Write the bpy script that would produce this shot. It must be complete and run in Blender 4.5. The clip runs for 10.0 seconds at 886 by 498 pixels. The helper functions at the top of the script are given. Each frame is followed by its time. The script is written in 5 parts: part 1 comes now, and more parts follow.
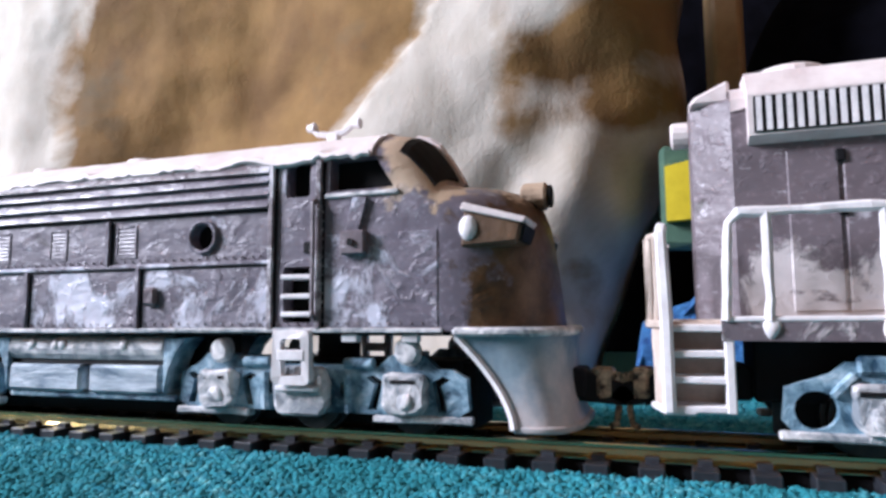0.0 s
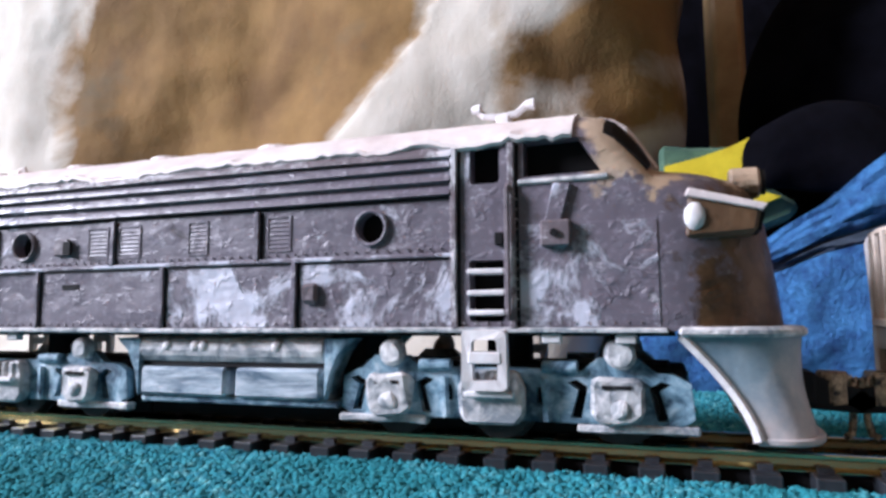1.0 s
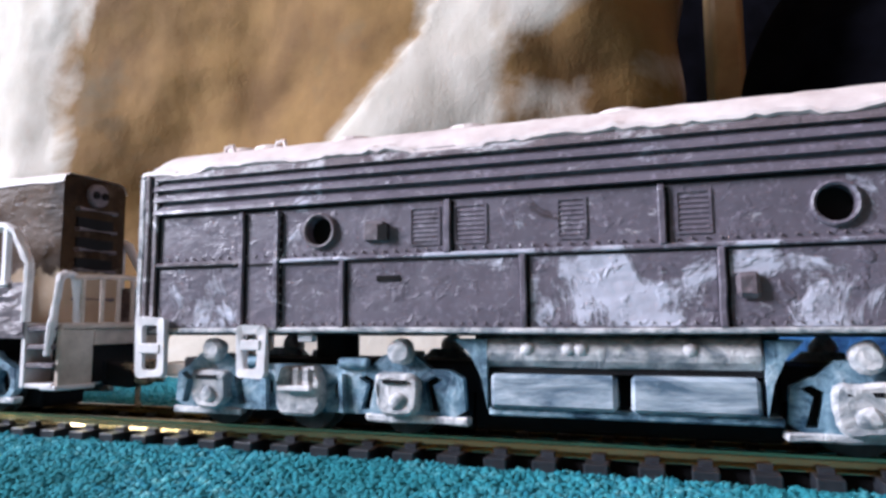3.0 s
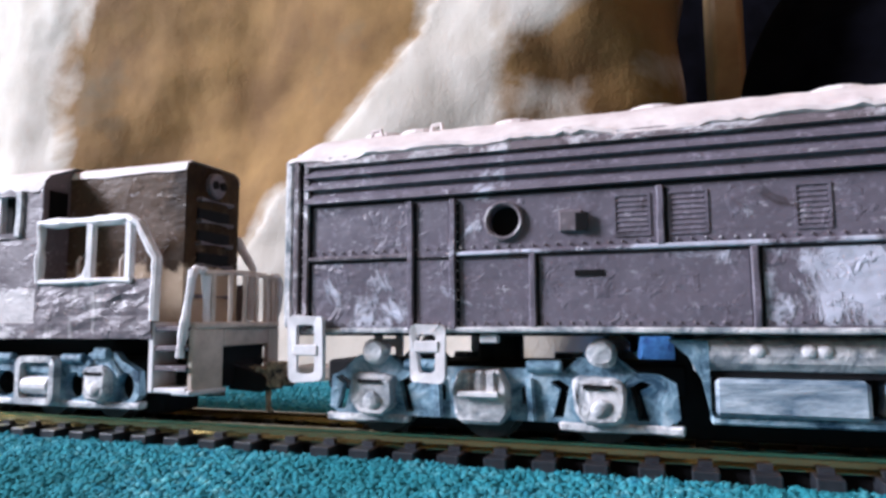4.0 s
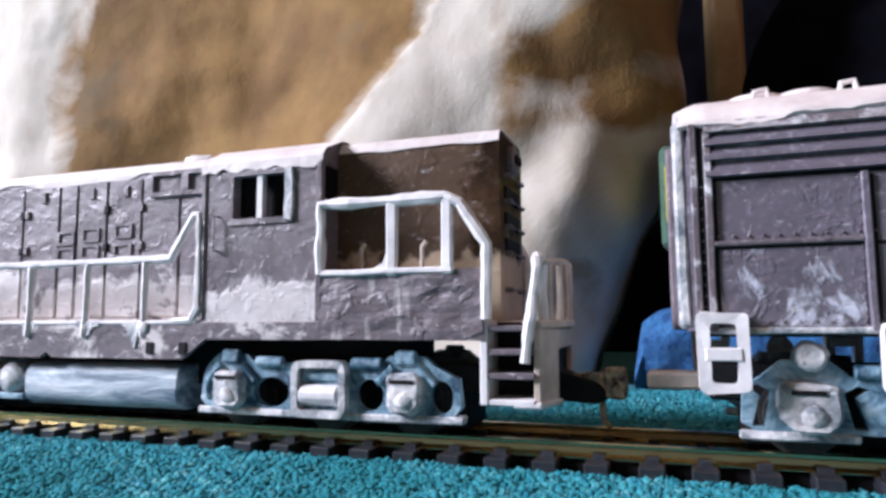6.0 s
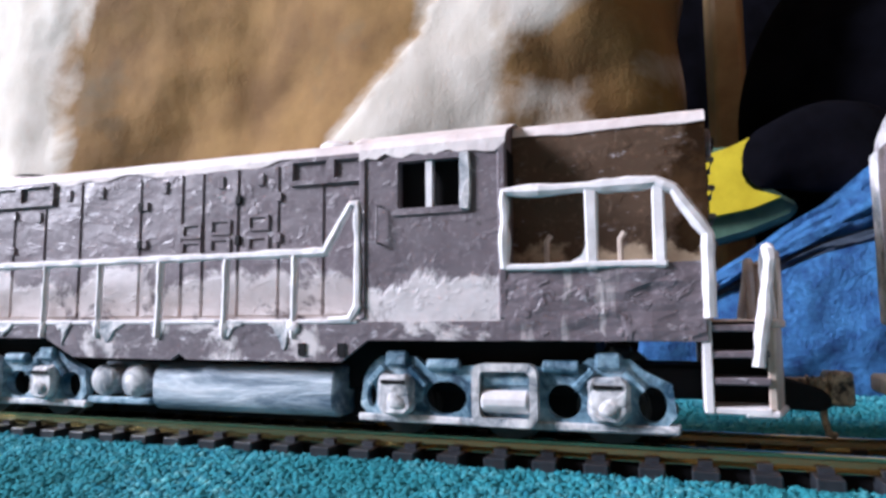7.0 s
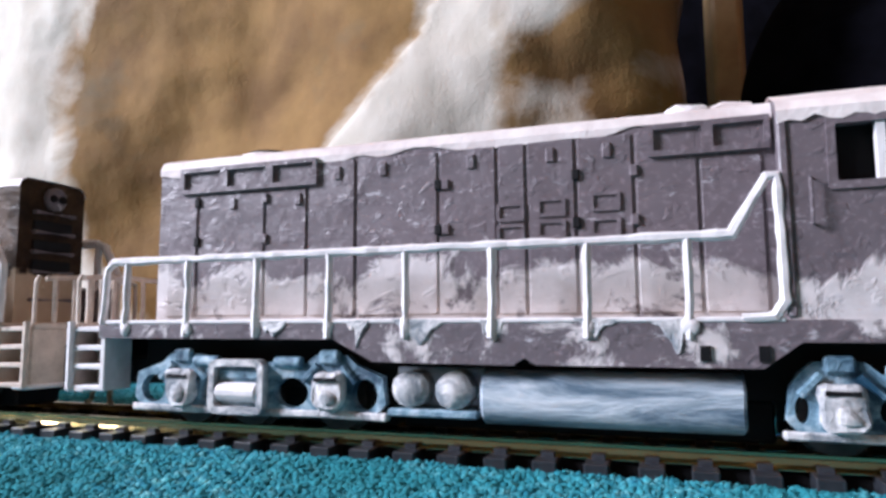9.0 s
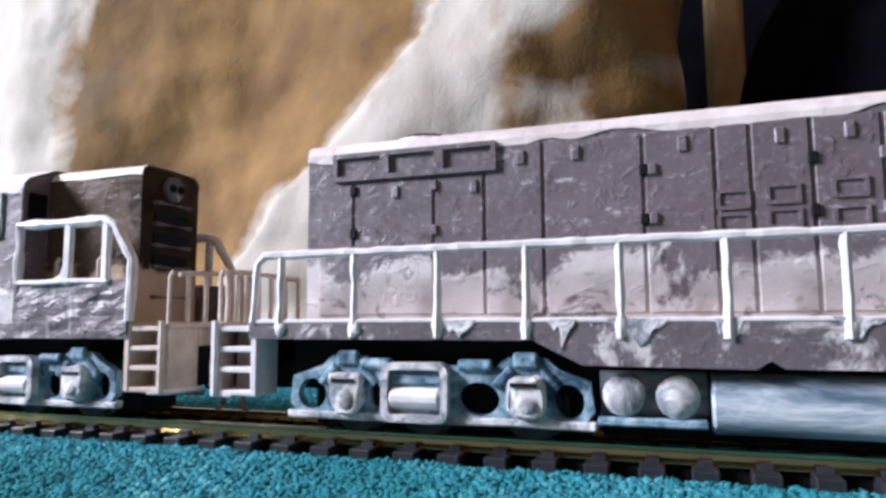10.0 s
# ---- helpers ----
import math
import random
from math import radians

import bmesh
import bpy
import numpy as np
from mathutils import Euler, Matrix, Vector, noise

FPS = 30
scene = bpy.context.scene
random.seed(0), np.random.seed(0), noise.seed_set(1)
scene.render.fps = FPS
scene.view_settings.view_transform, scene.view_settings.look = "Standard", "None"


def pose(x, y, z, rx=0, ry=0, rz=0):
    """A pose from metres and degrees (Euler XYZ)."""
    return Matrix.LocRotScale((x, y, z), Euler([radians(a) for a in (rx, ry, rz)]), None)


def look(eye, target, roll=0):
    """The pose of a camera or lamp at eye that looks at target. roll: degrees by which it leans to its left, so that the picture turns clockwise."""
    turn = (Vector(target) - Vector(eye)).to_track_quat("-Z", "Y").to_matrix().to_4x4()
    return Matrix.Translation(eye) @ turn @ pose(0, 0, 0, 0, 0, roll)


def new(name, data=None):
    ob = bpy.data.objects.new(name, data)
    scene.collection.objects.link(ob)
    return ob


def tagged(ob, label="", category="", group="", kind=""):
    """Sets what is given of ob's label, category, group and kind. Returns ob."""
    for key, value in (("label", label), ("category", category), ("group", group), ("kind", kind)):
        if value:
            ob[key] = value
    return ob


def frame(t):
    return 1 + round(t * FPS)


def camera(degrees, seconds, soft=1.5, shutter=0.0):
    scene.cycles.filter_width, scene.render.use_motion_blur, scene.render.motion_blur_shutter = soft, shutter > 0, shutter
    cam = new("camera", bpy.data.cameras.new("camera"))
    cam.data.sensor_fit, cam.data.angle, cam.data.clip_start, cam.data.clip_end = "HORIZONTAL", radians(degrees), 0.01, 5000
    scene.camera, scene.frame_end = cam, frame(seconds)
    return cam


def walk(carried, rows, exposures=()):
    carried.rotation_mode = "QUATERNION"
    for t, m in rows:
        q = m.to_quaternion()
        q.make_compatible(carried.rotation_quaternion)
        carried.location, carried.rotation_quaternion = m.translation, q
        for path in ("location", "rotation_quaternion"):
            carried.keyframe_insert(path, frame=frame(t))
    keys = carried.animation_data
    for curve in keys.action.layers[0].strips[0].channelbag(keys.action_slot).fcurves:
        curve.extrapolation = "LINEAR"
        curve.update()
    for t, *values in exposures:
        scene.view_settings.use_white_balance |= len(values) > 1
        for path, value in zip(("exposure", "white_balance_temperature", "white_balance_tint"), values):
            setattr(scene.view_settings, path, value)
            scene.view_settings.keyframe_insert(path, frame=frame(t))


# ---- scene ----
# ---- camera: it lies still on the carpet; the train passes from left to right ----
cam = camera(67.36, 10.0, soft=3.0)
EYE_POSE = pose(0, 0, 0.02416, 96.0, 0.35, 19.016)
walk(cam, [(0.0, EYE_POSE), (10.0, EYE_POSE)], exposures=[(0.0, 0.0), (10.0, 0.0)])

# way of the train along the track: seconds, metres
RUN = [(0.0, 0.0), (0.5, 0.0196), (1.0, 0.0372), (1.5, 0.0572), (2.0, 0.0757), (2.5, 0.0947), (2.7, 0.1018), (4.0, 0.148),
       (4.5, 0.1661), (5.0, 0.1836), (5.5, 0.2013), (5.7, 0.2084), (7.0, 0.255), (7.5, 0.2725), (8.0, 0.2901), (8.5, 0.3078),
       (9.0, 0.326), (9.5, 0.3448), (10.0, 0.3636)]
TRACK_Y = 0.128          # centre line of the track
FLOOR_Z = -0.0033        # carpet backing; the pile stands on it

# ---- world and window light ----
world = bpy.data.worlds.new("sky")
scene.world = world
world.use_nodes = True
wn = world.node_tree.nodes
sky = wn.new("ShaderNodeTexSky")
sky.sky_type, sky.sun_disc = "NISHITA", False
sky.sun_elevation, sky.sun_rotation = radians(40), radians(200)
world.node_tree.links.new(sky.outputs[0], wn["Background"].inputs[0])
wn["Background"].inputs[1].default_value = 0.1

WIN_X, WIN_Y0, WIN_Y1, WIN_Z0, WIN_Z1 = -1.5, -0.86, -0.34, 0.45, 1.2
lamp = bpy.data.lights.new("window_daylight", "AREA")
lamp.shape, lamp.size, lamp.size_y = "RECTANGLE", WIN_Y1 - WIN_Y0 - 0.1, WIN_Z1 - WIN_Z0 - 0.1
lamp.energy, lamp.color = 90.0, (0.82, 0.84, 1.0)
lamp_ob = new("window_daylight", lamp)
lamp_ob.matrix_world = look((WIN_X - 0.03, (WIN_Y0 + WIN_Y1) / 2, (WIN_Z0 + WIN_Z1) / 2), (0.0, 0.0, 0.3))


# ---- materials ----
class Nodes:
    """A small hand for node trees."""

    def __init__(self, name, rough=0.6, metal=0.0):
        self.mat = bpy.data.materials.new(name)
        self.mat.use_nodes = True
        self.t = self.mat.node_tree
        self.b = self.t.nodes["Principled BSDF"]
        self.b.inputs["Roughness"].default_value, self.b.inputs["Metallic"].default_value = rough, metal
        self.co = self.t.nodes.new("ShaderNodeTexCoord").outputs["Object"]

    def put(self, a, b):
        if hasattr(a, "is_output"):
            self.t.links.new(a, b)
        else:
            b.default_value = a

    def mapped(self, sx, sy, sz):
        n = self.t.nodes.new("ShaderNodeMapping")
        n.inputs["Scale"].default_value = (sx, sy, sz)
        self.t.links.new(self.co, n.inputs["Vector"])
        return n.outputs[0]

    def noise(self, scale, detail=4.0, rough=0.55, co=None, dist=0.0):
        n = self.t.nodes.new("ShaderNodeTexNoise")
        n.inputs["Scale"].default_value, n.inputs["Detail"].default_value = scale, detail
        n.inputs["Roughness"].default_value, n.inputs["Distortion"].default_value = rough, dist
        self.t.links.new(co or self.co, n.inputs["Vector"])
        return n.outputs["Fac"]

    def voronoi(self, scale, co=None, feature="F1"):
        n = self.t.nodes.new("ShaderNodeTexVoronoi")
        n.feature = feature
        n.inputs["Scale"].default_value = scale
        self.t.links.new(co or self.co, n.inputs["Vector"])
        return n.outputs["Distance"]

    def span(self, v, a, b, c=0.0, d=1.0):
        n = self.t.nodes.new("ShaderNodeMapRange")
        for i, x in enumerate((v, a, b, c, d)):
            self.put(x, n.inputs[i])
        return n.outputs[0]

    def math(self, op, a, b):
        n = self.t.nodes.new("ShaderNodeMath")
        n.operation = op
        self.put(a, n.inputs[0]), self.put(b, n.inputs[1])
        return n.outputs[0]

    def mix(self, f, a, b):
        n = self.t.nodes.new("ShaderNodeMix")
        n.data_type = "RGBA"
        self.put(f, n.inputs[0])
        for v, s in ((a, n.inputs[6]), (b, n.inputs[7])):
            self.put(v if hasattr(v, "is_output") else (*v, 1.0), s)
        return n.outputs[2]

    def axis(self, i):
        n = self.t.nodes.new("ShaderNodeSeparateXYZ")
        self.t.links.new(self.co, n.inputs[0])
        return n.outputs[i]

    def random(self):
        return self.t.nodes.new("ShaderNodeObjectInfo").outputs["Random"]

    def island(self):
        return self.t.nodes.new("ShaderNodeNewGeometry").outputs["Random Per Island"]

    def attribute(self, name):
        n = self.t.nodes.new("ShaderNodeAttribute")
        n.attribute_name = name
        return n.outputs["Fac"]

    def bump(self, h, strength=0.4, dist=0.0004):
        n = self.t.nodes.new("ShaderNodeBump")
        n.inputs["Strength"].default_value, n.inputs["Distance"].default_value = strength, dist
        self.t.links.new(h, n.inputs["Height"])
        self.t.links.new(n.outputs[0], self.b.inputs["Normal"])

    def color(self, c):
        self.put(c if hasattr(c, "is_output") else (*c, 1.0), self.b.inputs["Base Color"])
        return self.mat


def shell_paint(name, white=0.62, low=None, base=(0.145, 0.120, 0.134), crinkle=0.5, nose=None, foot=None, crown=None, dark=1.0, run=False, chalk=(0.74, 0.72, 0.76)):
    """Grey primer over plastic, with smeared and chipped white patches. low: (height, reach) under which the white gathers."""
    m = Nodes(name, 0.5)
    # materials with a darkened front end reflect less
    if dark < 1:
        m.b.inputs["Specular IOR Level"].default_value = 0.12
    tone = m.mix(m.noise(60, 4), [c * 0.75 for c in base], [c * 1.3 for c in base])
    tone = m.mix(m.span(m.noise(900, 3), 0.55, 0.8), tone, [c * 2.0 for c in base])
    patch = m.noise(70, 8, 0.7, dist=0.6)
    if low:
        patch = m.math("ADD", patch, m.span(m.axis(2), low[0], low[0] + low[1], 0.26, -0.02))
    patch = m.span(patch, white, white + 0.07)
    # white flecks: scuffed paint, thickened to paint in small highlights
    scuff_glint = m.span(m.noise(330, 6, 0.75, m.mapped(0.6, 1, 1.4)), 0.605, 0.69)
    tone = m.mix(patch, tone, m.mix(m.noise(300, 4), [c * 0.62 for c in chalk], chalk))
    tone = m.mix(m.math("MULTIPLY", scuff_glint, 0.7), tone, (0.6, 0.58, 0.62))
    grime = m.span(m.noise(95, 7, 0.7, m.mapped(1.3, 1, 0.9), 0.8), 0.63, 0.70)
    tone = m.mix(m.math("MULTIPLY", grime, 0.75), tone, (0.03, 0.022, 0.02))
    if run:
        drip = m.span(m.noise(260, 4, 0.6, m.mapped(1, 1, 0.18)), 0.58, 0.66)
        tone = m.mix(m.math("MULTIPLY", drip, m.span(m.noise(60, 3), 0.4, 0.6)), tone, (0.5, 0.46, 0.46))
    ragged = m.math("MULTIPLY", m.math("SUBTRACT", m.noise(110, 6, 0.65), 0.5), 0.022)
    # nose: colour turns dark brown from this x forward; dark scales it down
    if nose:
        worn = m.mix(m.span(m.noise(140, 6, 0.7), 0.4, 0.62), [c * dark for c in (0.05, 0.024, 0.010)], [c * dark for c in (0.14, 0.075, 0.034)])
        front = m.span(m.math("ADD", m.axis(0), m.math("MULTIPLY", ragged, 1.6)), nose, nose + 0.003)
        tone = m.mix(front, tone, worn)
        # crown: warm light from above, put into the colour of the nose top
        if crown:
            bare = m.mix(m.noise(120, 5), (0.30, 0.18, 0.09), (0.66, 0.54, 0.43))
            over = m.math("MULTIPLY", m.span(m.math("ADD", m.axis(2), ragged), crown, crown + 0.0012), m.span(m.math("ADD", m.axis(0), ragged), 0.066, 0.069))
            tone = m.mix(m.math("MULTIPLY", over, m.span(m.noise(75, 4), 0.72, 0.58)), tone, bare)
    # cream below the foot height, with a ragged upper edge
    if foot:
        bare = m.mix(m.noise(160, 5), (0.40, 0.29, 0.19), (0.66, 0.53, 0.40))
        tone = m.mix(m.span(m.math("ADD", m.axis(2), ragged), foot, foot + 0.002), bare, tone)
    m.put(m.span(m.noise(200), 0.3, 0.7, 0.30, 0.55), m.b.inputs["Roughness"])
    fold = m.noise(170, 5, 0.55, m.mapped(0.8, 1, 1.5), 0.35)
    flake = m.span(m.noise(300, 4, 0.6, m.mapped(0.8, 1, 1.0), 0.5), 0.56, 0.66)
    broad = m.noise(75, 3, 0.5, m.mapped(0.9, 1, 1.25), 0.5)
    lump = m.math("ADD", m.math("MULTIPLY", fold, 0.45), m.math("MULTIPLY", broad, 1.2))
    m.bump(m.math("ADD", m.math("ADD", lump, m.math("MULTIPLY", flake, 0.18)), m.math("MULTIPLY", patch, 0.4)), crinkle, 0.0012)
    return m.color(tone)


def plain_paint(name, a, b, scale=120, rough=0.55, bump=0.25, metal=0.0, fine=700, gloss=0.5):
    m = Nodes(name, rough, metal)
    m.b.inputs["Specular IOR Level"].default_value = gloss
    n = m.noise(scale, 6, 0.65)
    tone = m.mix(m.span(n, 0.35, 0.65), a, b)
    m.bump(m.math("ADD", n, m.math("MULTIPLY", m.noise(fine, 3), 0.4)), bump, 0.0006)
    return m.color(tone)


def dirt_shade_paint(name, dirt_shade, mid, light, scale, stretch=1.0):
    """Thick brushed paint over a dark casting: dark where it is worn through, lightest where it lies thick; on the
    trucks the dark also paints in shading.
    """
    m = Nodes(name, 0.5)
    n = m.noise(scale, 7, 0.68, m.mapped(1 / stretch, 1, stretch), 0.5)
    tone = m.mix(m.span(n, 0.39, 0.54), dirt_shade, mid)
    tone = m.mix(m.span(n, 0.53, 0.68), tone, light)
    m.bump(n, 0.8, 0.0012)
    return m.color(tone)


def pilot_paint():
    """Pale blue-grey paint that turns a chalky pink round the front and foot."""
    m = Nodes("pale_pilot_paint", 0.5)
    n = m.noise(110, 6, 0.6)
    pink_mix = m.math("ADD", m.math("MULTIPLY", m.axis(0), 26.0), m.math("MULTIPLY", m.axis(2), -24.0))
    pink_mix = m.span(m.math("ADD", pink_mix, n), 2.55, 3.0)
    tone = m.mix(pink_mix, m.mix(m.span(n, 0.35, 0.65), (0.12, 0.19, 0.24), (0.29, 0.37, 0.42)), m.mix(m.noise(260, 4), (0.38, 0.31, 0.30), (0.64, 0.56, 0.54)))
    m.bump(n, 0.4, 0.001)
    return m.color(tone)


M_SHELL = shell_paint("grey_primer", 0.63)
LILAC, ROSE = (0.66, 0.67, 0.78), (0.76, 0.70, 0.70)
COOL = (0.138, 0.121, 0.150)
M_SIDE = shell_paint("grey_primer_streamlined", 0.60, base=COOL, chalk=LILAC, crinkle=0.48, nose=0.0835, crown=0.0462)
M_NOSE = shell_paint("brown_short_hood", 0.68, base=(0.100, 0.064, 0.044), crinkle=0.45, foot=0.0345, nose=0.0900, dark=0.4)
M_NOSE_TAIL = shell_paint("brown_tail_hood", 0.68, base=(0.100, 0.064, 0.044), crinkle=0.45, foot=0.0345, nose=0.0835, dark=0.4)
M_LOWSIDE = shell_paint("grey_primer_smeared_white", 0.485, base=COOL, chalk=LILAC, crinkle=0.75)
M_HOOD = shell_paint("grey_primer_hood", chalk=ROSE, white=0.66, low=(0.030, 0.010), crinkle=0.48)
M_SILL = shell_paint("grey_primer_sill", chalk=ROSE, white=0.53, crinkle=0.45)
M_CAB = shell_paint("grey_primer_cab", chalk=ROSE, white=0.68, low=(0.029, 0.007), crinkle=0.45)
# more white flecks for battens, partly painted-in edge highlights
M_EDGE = shell_paint("grey_primer_flecked_edge", 0.53, crinkle=0.5)
M_BELT = shell_paint("grey_primer_belt", 0.46, base=COOL, chalk=LILAC, crinkle=0.5)
# whitened so that the rear wall looks lit from the left
M_PALE = shell_paint("grey_primer_lit_rear", 0.40, crinkle=0.4)
M_CRINKLE = shell_paint("grey_crinkled_sheet", 0.62, crinkle=0.9, run=True)
M_ROOF = plain_paint("chalky_white_roof", (0.62, 0.53, 0.52), (0.84, 0.77, 0.75), 90, 0.6, 0.5)
M_WHITE = plain_paint("white_rail_paint", (0.66, 0.63, 0.64), (0.86, 0.83, 0.84), 200, 0.5, 0.3)
# blue and dark tones paint in shading and bounce from the teal carpet
M_TRUCK = dirt_shade_paint("truck_paint_shaded_blue", (0.012, 0.055, 0.10), (0.20, 0.345, 0.44), (0.52, 0.64, 0.71), 190)
M_BOX = dirt_shade_paint("white_bearing_paint", (0.22, 0.25, 0.28), (0.62, 0.61, 0.62), (0.88, 0.85, 0.84), 230)
M_TANK = dirt_shade_paint("pale_blue_grey_tank_paint", (0.10, 0.16, 0.22), (0.42, 0.50, 0.57), (0.72, 0.76, 0.80), 90, 2.2)
M_PILOT = pilot_paint()
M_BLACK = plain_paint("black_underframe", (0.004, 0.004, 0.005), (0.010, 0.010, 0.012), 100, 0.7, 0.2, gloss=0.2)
# near-black that stands in for unlit insides behind openings, also panes and lenses
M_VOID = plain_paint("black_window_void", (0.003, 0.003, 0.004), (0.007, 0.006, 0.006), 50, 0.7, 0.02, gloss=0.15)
M_STEEL = plain_paint("dull_wheel_steel", (0.02, 0.02, 0.022), (0.06, 0.058, 0.056), 200, 0.45, 0.2, 0.4)
M_BRONZE = plain_paint("bronze_coupler_metal", (0.012, 0.008, 0.006), (0.60, 0.44, 0.29), 700, 0.42, 0.5, 0.2)
M_BEAM = plain_paint("dusty_pink_beam", (0.46, 0.37, 0.31), (0.72, 0.61, 0.53), 160, 0.6, 0.3)
M_TIE = plain_paint("black_sleeper_plastic", (0.010, 0.012, 0.016), (0.032, 0.036, 0.044), 300, 0.38, 0.4)
M_RAIL = plain_paint("nickel_silver_rail", (0.46, 0.385, 0.215), (0.56, 0.475, 0.28), 60, 0.2, 0.05, 1.0)
M_BROWN = plain_paint("bare_brown_plastic", (0.045, 0.022, 0.010), (0.11, 0.058, 0.027), 160, 0.5, 0.4)
# unseen walls and ceiling; their colours are picked for warm bounced fill
M_WALL = plain_paint("warm_fill_wall", (0.36, 0.19, 0.10), (0.42, 0.225, 0.12), 3, 0.8, 0.05)
M_CEIL = plain_paint("warm_fill_ceiling", (0.76, 0.62, 0.47), (0.80, 0.66, 0.50), 3, 0.9, 0.05)
M_WOOD = plain_paint("brown_wood", (0.36, 0.23, 0.11), (0.55, 0.37, 0.19), 30, 0.5, 0.2)
M_FRAME = plain_paint("white_window_frame", (0.74, 0.73, 0.7), (0.8, 0.79, 0.77), 10, 0.5, 0.05)


def carpet_material():
    m = Nodes("teal_carpet_yarn", 0.95)
    m.b.inputs["Specular IOR Level"].default_value = 0.15
    tone = m.mix(m.island(), (0.010, 0.14, 0.20), (0.055, 0.33, 0.385))
    tone = m.mix(m.span(m.noise(520, 4, 0.65), 0.52, 0.70), tone, (0.19, 0.49, 0.52))
    tone = m.mix(m.span(m.noise(300, 4, 0.65), 0.54, 0.72), tone, (0.008, 0.12, 0.20))
    tone = m.mix(m.span(m.noise(25, 3), 0.4, 0.65), tone, (0.02, 0.19, 0.225))
    m.bump(m.noise(2600, 2), 0.3, 0.0003)
    return m.color(tone)


def floor_material():
    m = Nodes("teal_carpet_backing", 0.95)
    n = m.noise(700, 4, 0.7)
    tone = m.mix(m.span(n, 0.3, 0.7), (0.015, 0.12, 0.14), (0.055, 0.29, 0.31))
    m.bump(n, 1.0, 0.002)
    return m.color(tone)


def cloth_material():
    m = Nodes("cream_and_ochre_cloth", 0.9)
    n = m.noise(22, 6, 0.62, dist=0.4)
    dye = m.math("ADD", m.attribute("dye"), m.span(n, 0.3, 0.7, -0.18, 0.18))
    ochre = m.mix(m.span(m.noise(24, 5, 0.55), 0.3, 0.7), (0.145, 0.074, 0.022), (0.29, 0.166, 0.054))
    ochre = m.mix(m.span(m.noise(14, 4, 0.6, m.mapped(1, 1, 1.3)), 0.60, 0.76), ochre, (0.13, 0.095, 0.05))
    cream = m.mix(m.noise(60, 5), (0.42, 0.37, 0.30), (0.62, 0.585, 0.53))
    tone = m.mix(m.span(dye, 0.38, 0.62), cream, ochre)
    tone = m.mix(m.math("MULTIPLY", m.attribute("ash"), 0.85), tone, (0.23, 0.175, 0.11))
    weave = m.math("ADD", m.math("MULTIPLY", m.noise(700, 2, 0.5), 0.25), m.noise(60, 5, 0.6))
    m.bump(weave, 0.3, 0.003)
    return m.color(tone)


def fleece_material():
    m = Nodes("blue_fleece", 0.95)
    tone = m.mix(m.span(m.noise(160, 6, 0.7), 0.3, 0.7), (0.008, 0.05, 0.20), (0.07, 0.28, 0.62))
    m.bump(m.noise(420, 5, 0.7), 1.0, 0.003)
    return m.color(tone)


M_CARPET, M_FLOOR, M_CLOTH, M_FLEECE = carpet_material(), floor_material(), cloth_material(), fleece_material()
M_STRAP = plain_paint("dark_slate_webbing", (0.02, 0.035, 0.06), (0.045, 0.065, 0.10), 150, 0.85, 0.5)
M_YELLOW = plain_paint("yellow_felt", (0.55, 0.42, 0.015), (0.70, 0.56, 0.03), 90, 0.9, 0.3)
M_GREEN = plain_paint("dull_green_felt", (0.035, 0.085, 0.06), (0.075, 0.15, 0.10), 90, 0.9, 0.3)
M_BAG = plain_paint("black_bag_and_backdrop", (0.0015, 0.0015, 0.0025), (0.004, 0.004, 0.007), 60, 0.95, 0.4, gloss=0.05)


# ---- mesh helpers; lengths in millimetres ----
OFFSET = [0.0]           # x of the thing's own origin, in the plan of the train


def box(bm, x0, x1, y0, y1, z0, z1):
    v = [bm.verts.new(p) for p in ((x0, y0, z0), (x1, y0, z0), (x1, y1, z0), (x0, y1, z0), (x0, y0, z1), (x1, y0, z1), (x1, y1, z1), (x0, y1, z1))]
    for f in ((3, 2, 1, 0), (4, 5, 6, 7), (0, 1, 5, 4), (1, 2, 6, 5), (2, 3, 7, 6), (3, 0, 4, 7)):
        bm.faces.new([v[i] for i in f])
    return bm


def prism(bm, pts, a, b, axis="y"):
    """A polygon drawn out from a to b along an axis; pts are the two other coordinates."""
    def at(p, d):
        return {"y": (p[0], d, p[1]), "x": (d, p[0], p[1]), "z": (p[0], p[1], d)}[axis]
    lo, hi = [bm.verts.new(at(p, a)) for p in pts], [bm.verts.new(at(p, b)) for p in pts]
    bm.faces.new(lo), bm.faces.new(hi[::-1])
    for i in range(len(pts)):
        j = (i + 1) % len(pts)
        bm.faces.new((lo[j], lo[i], hi[i], hi[j]))
    return bm


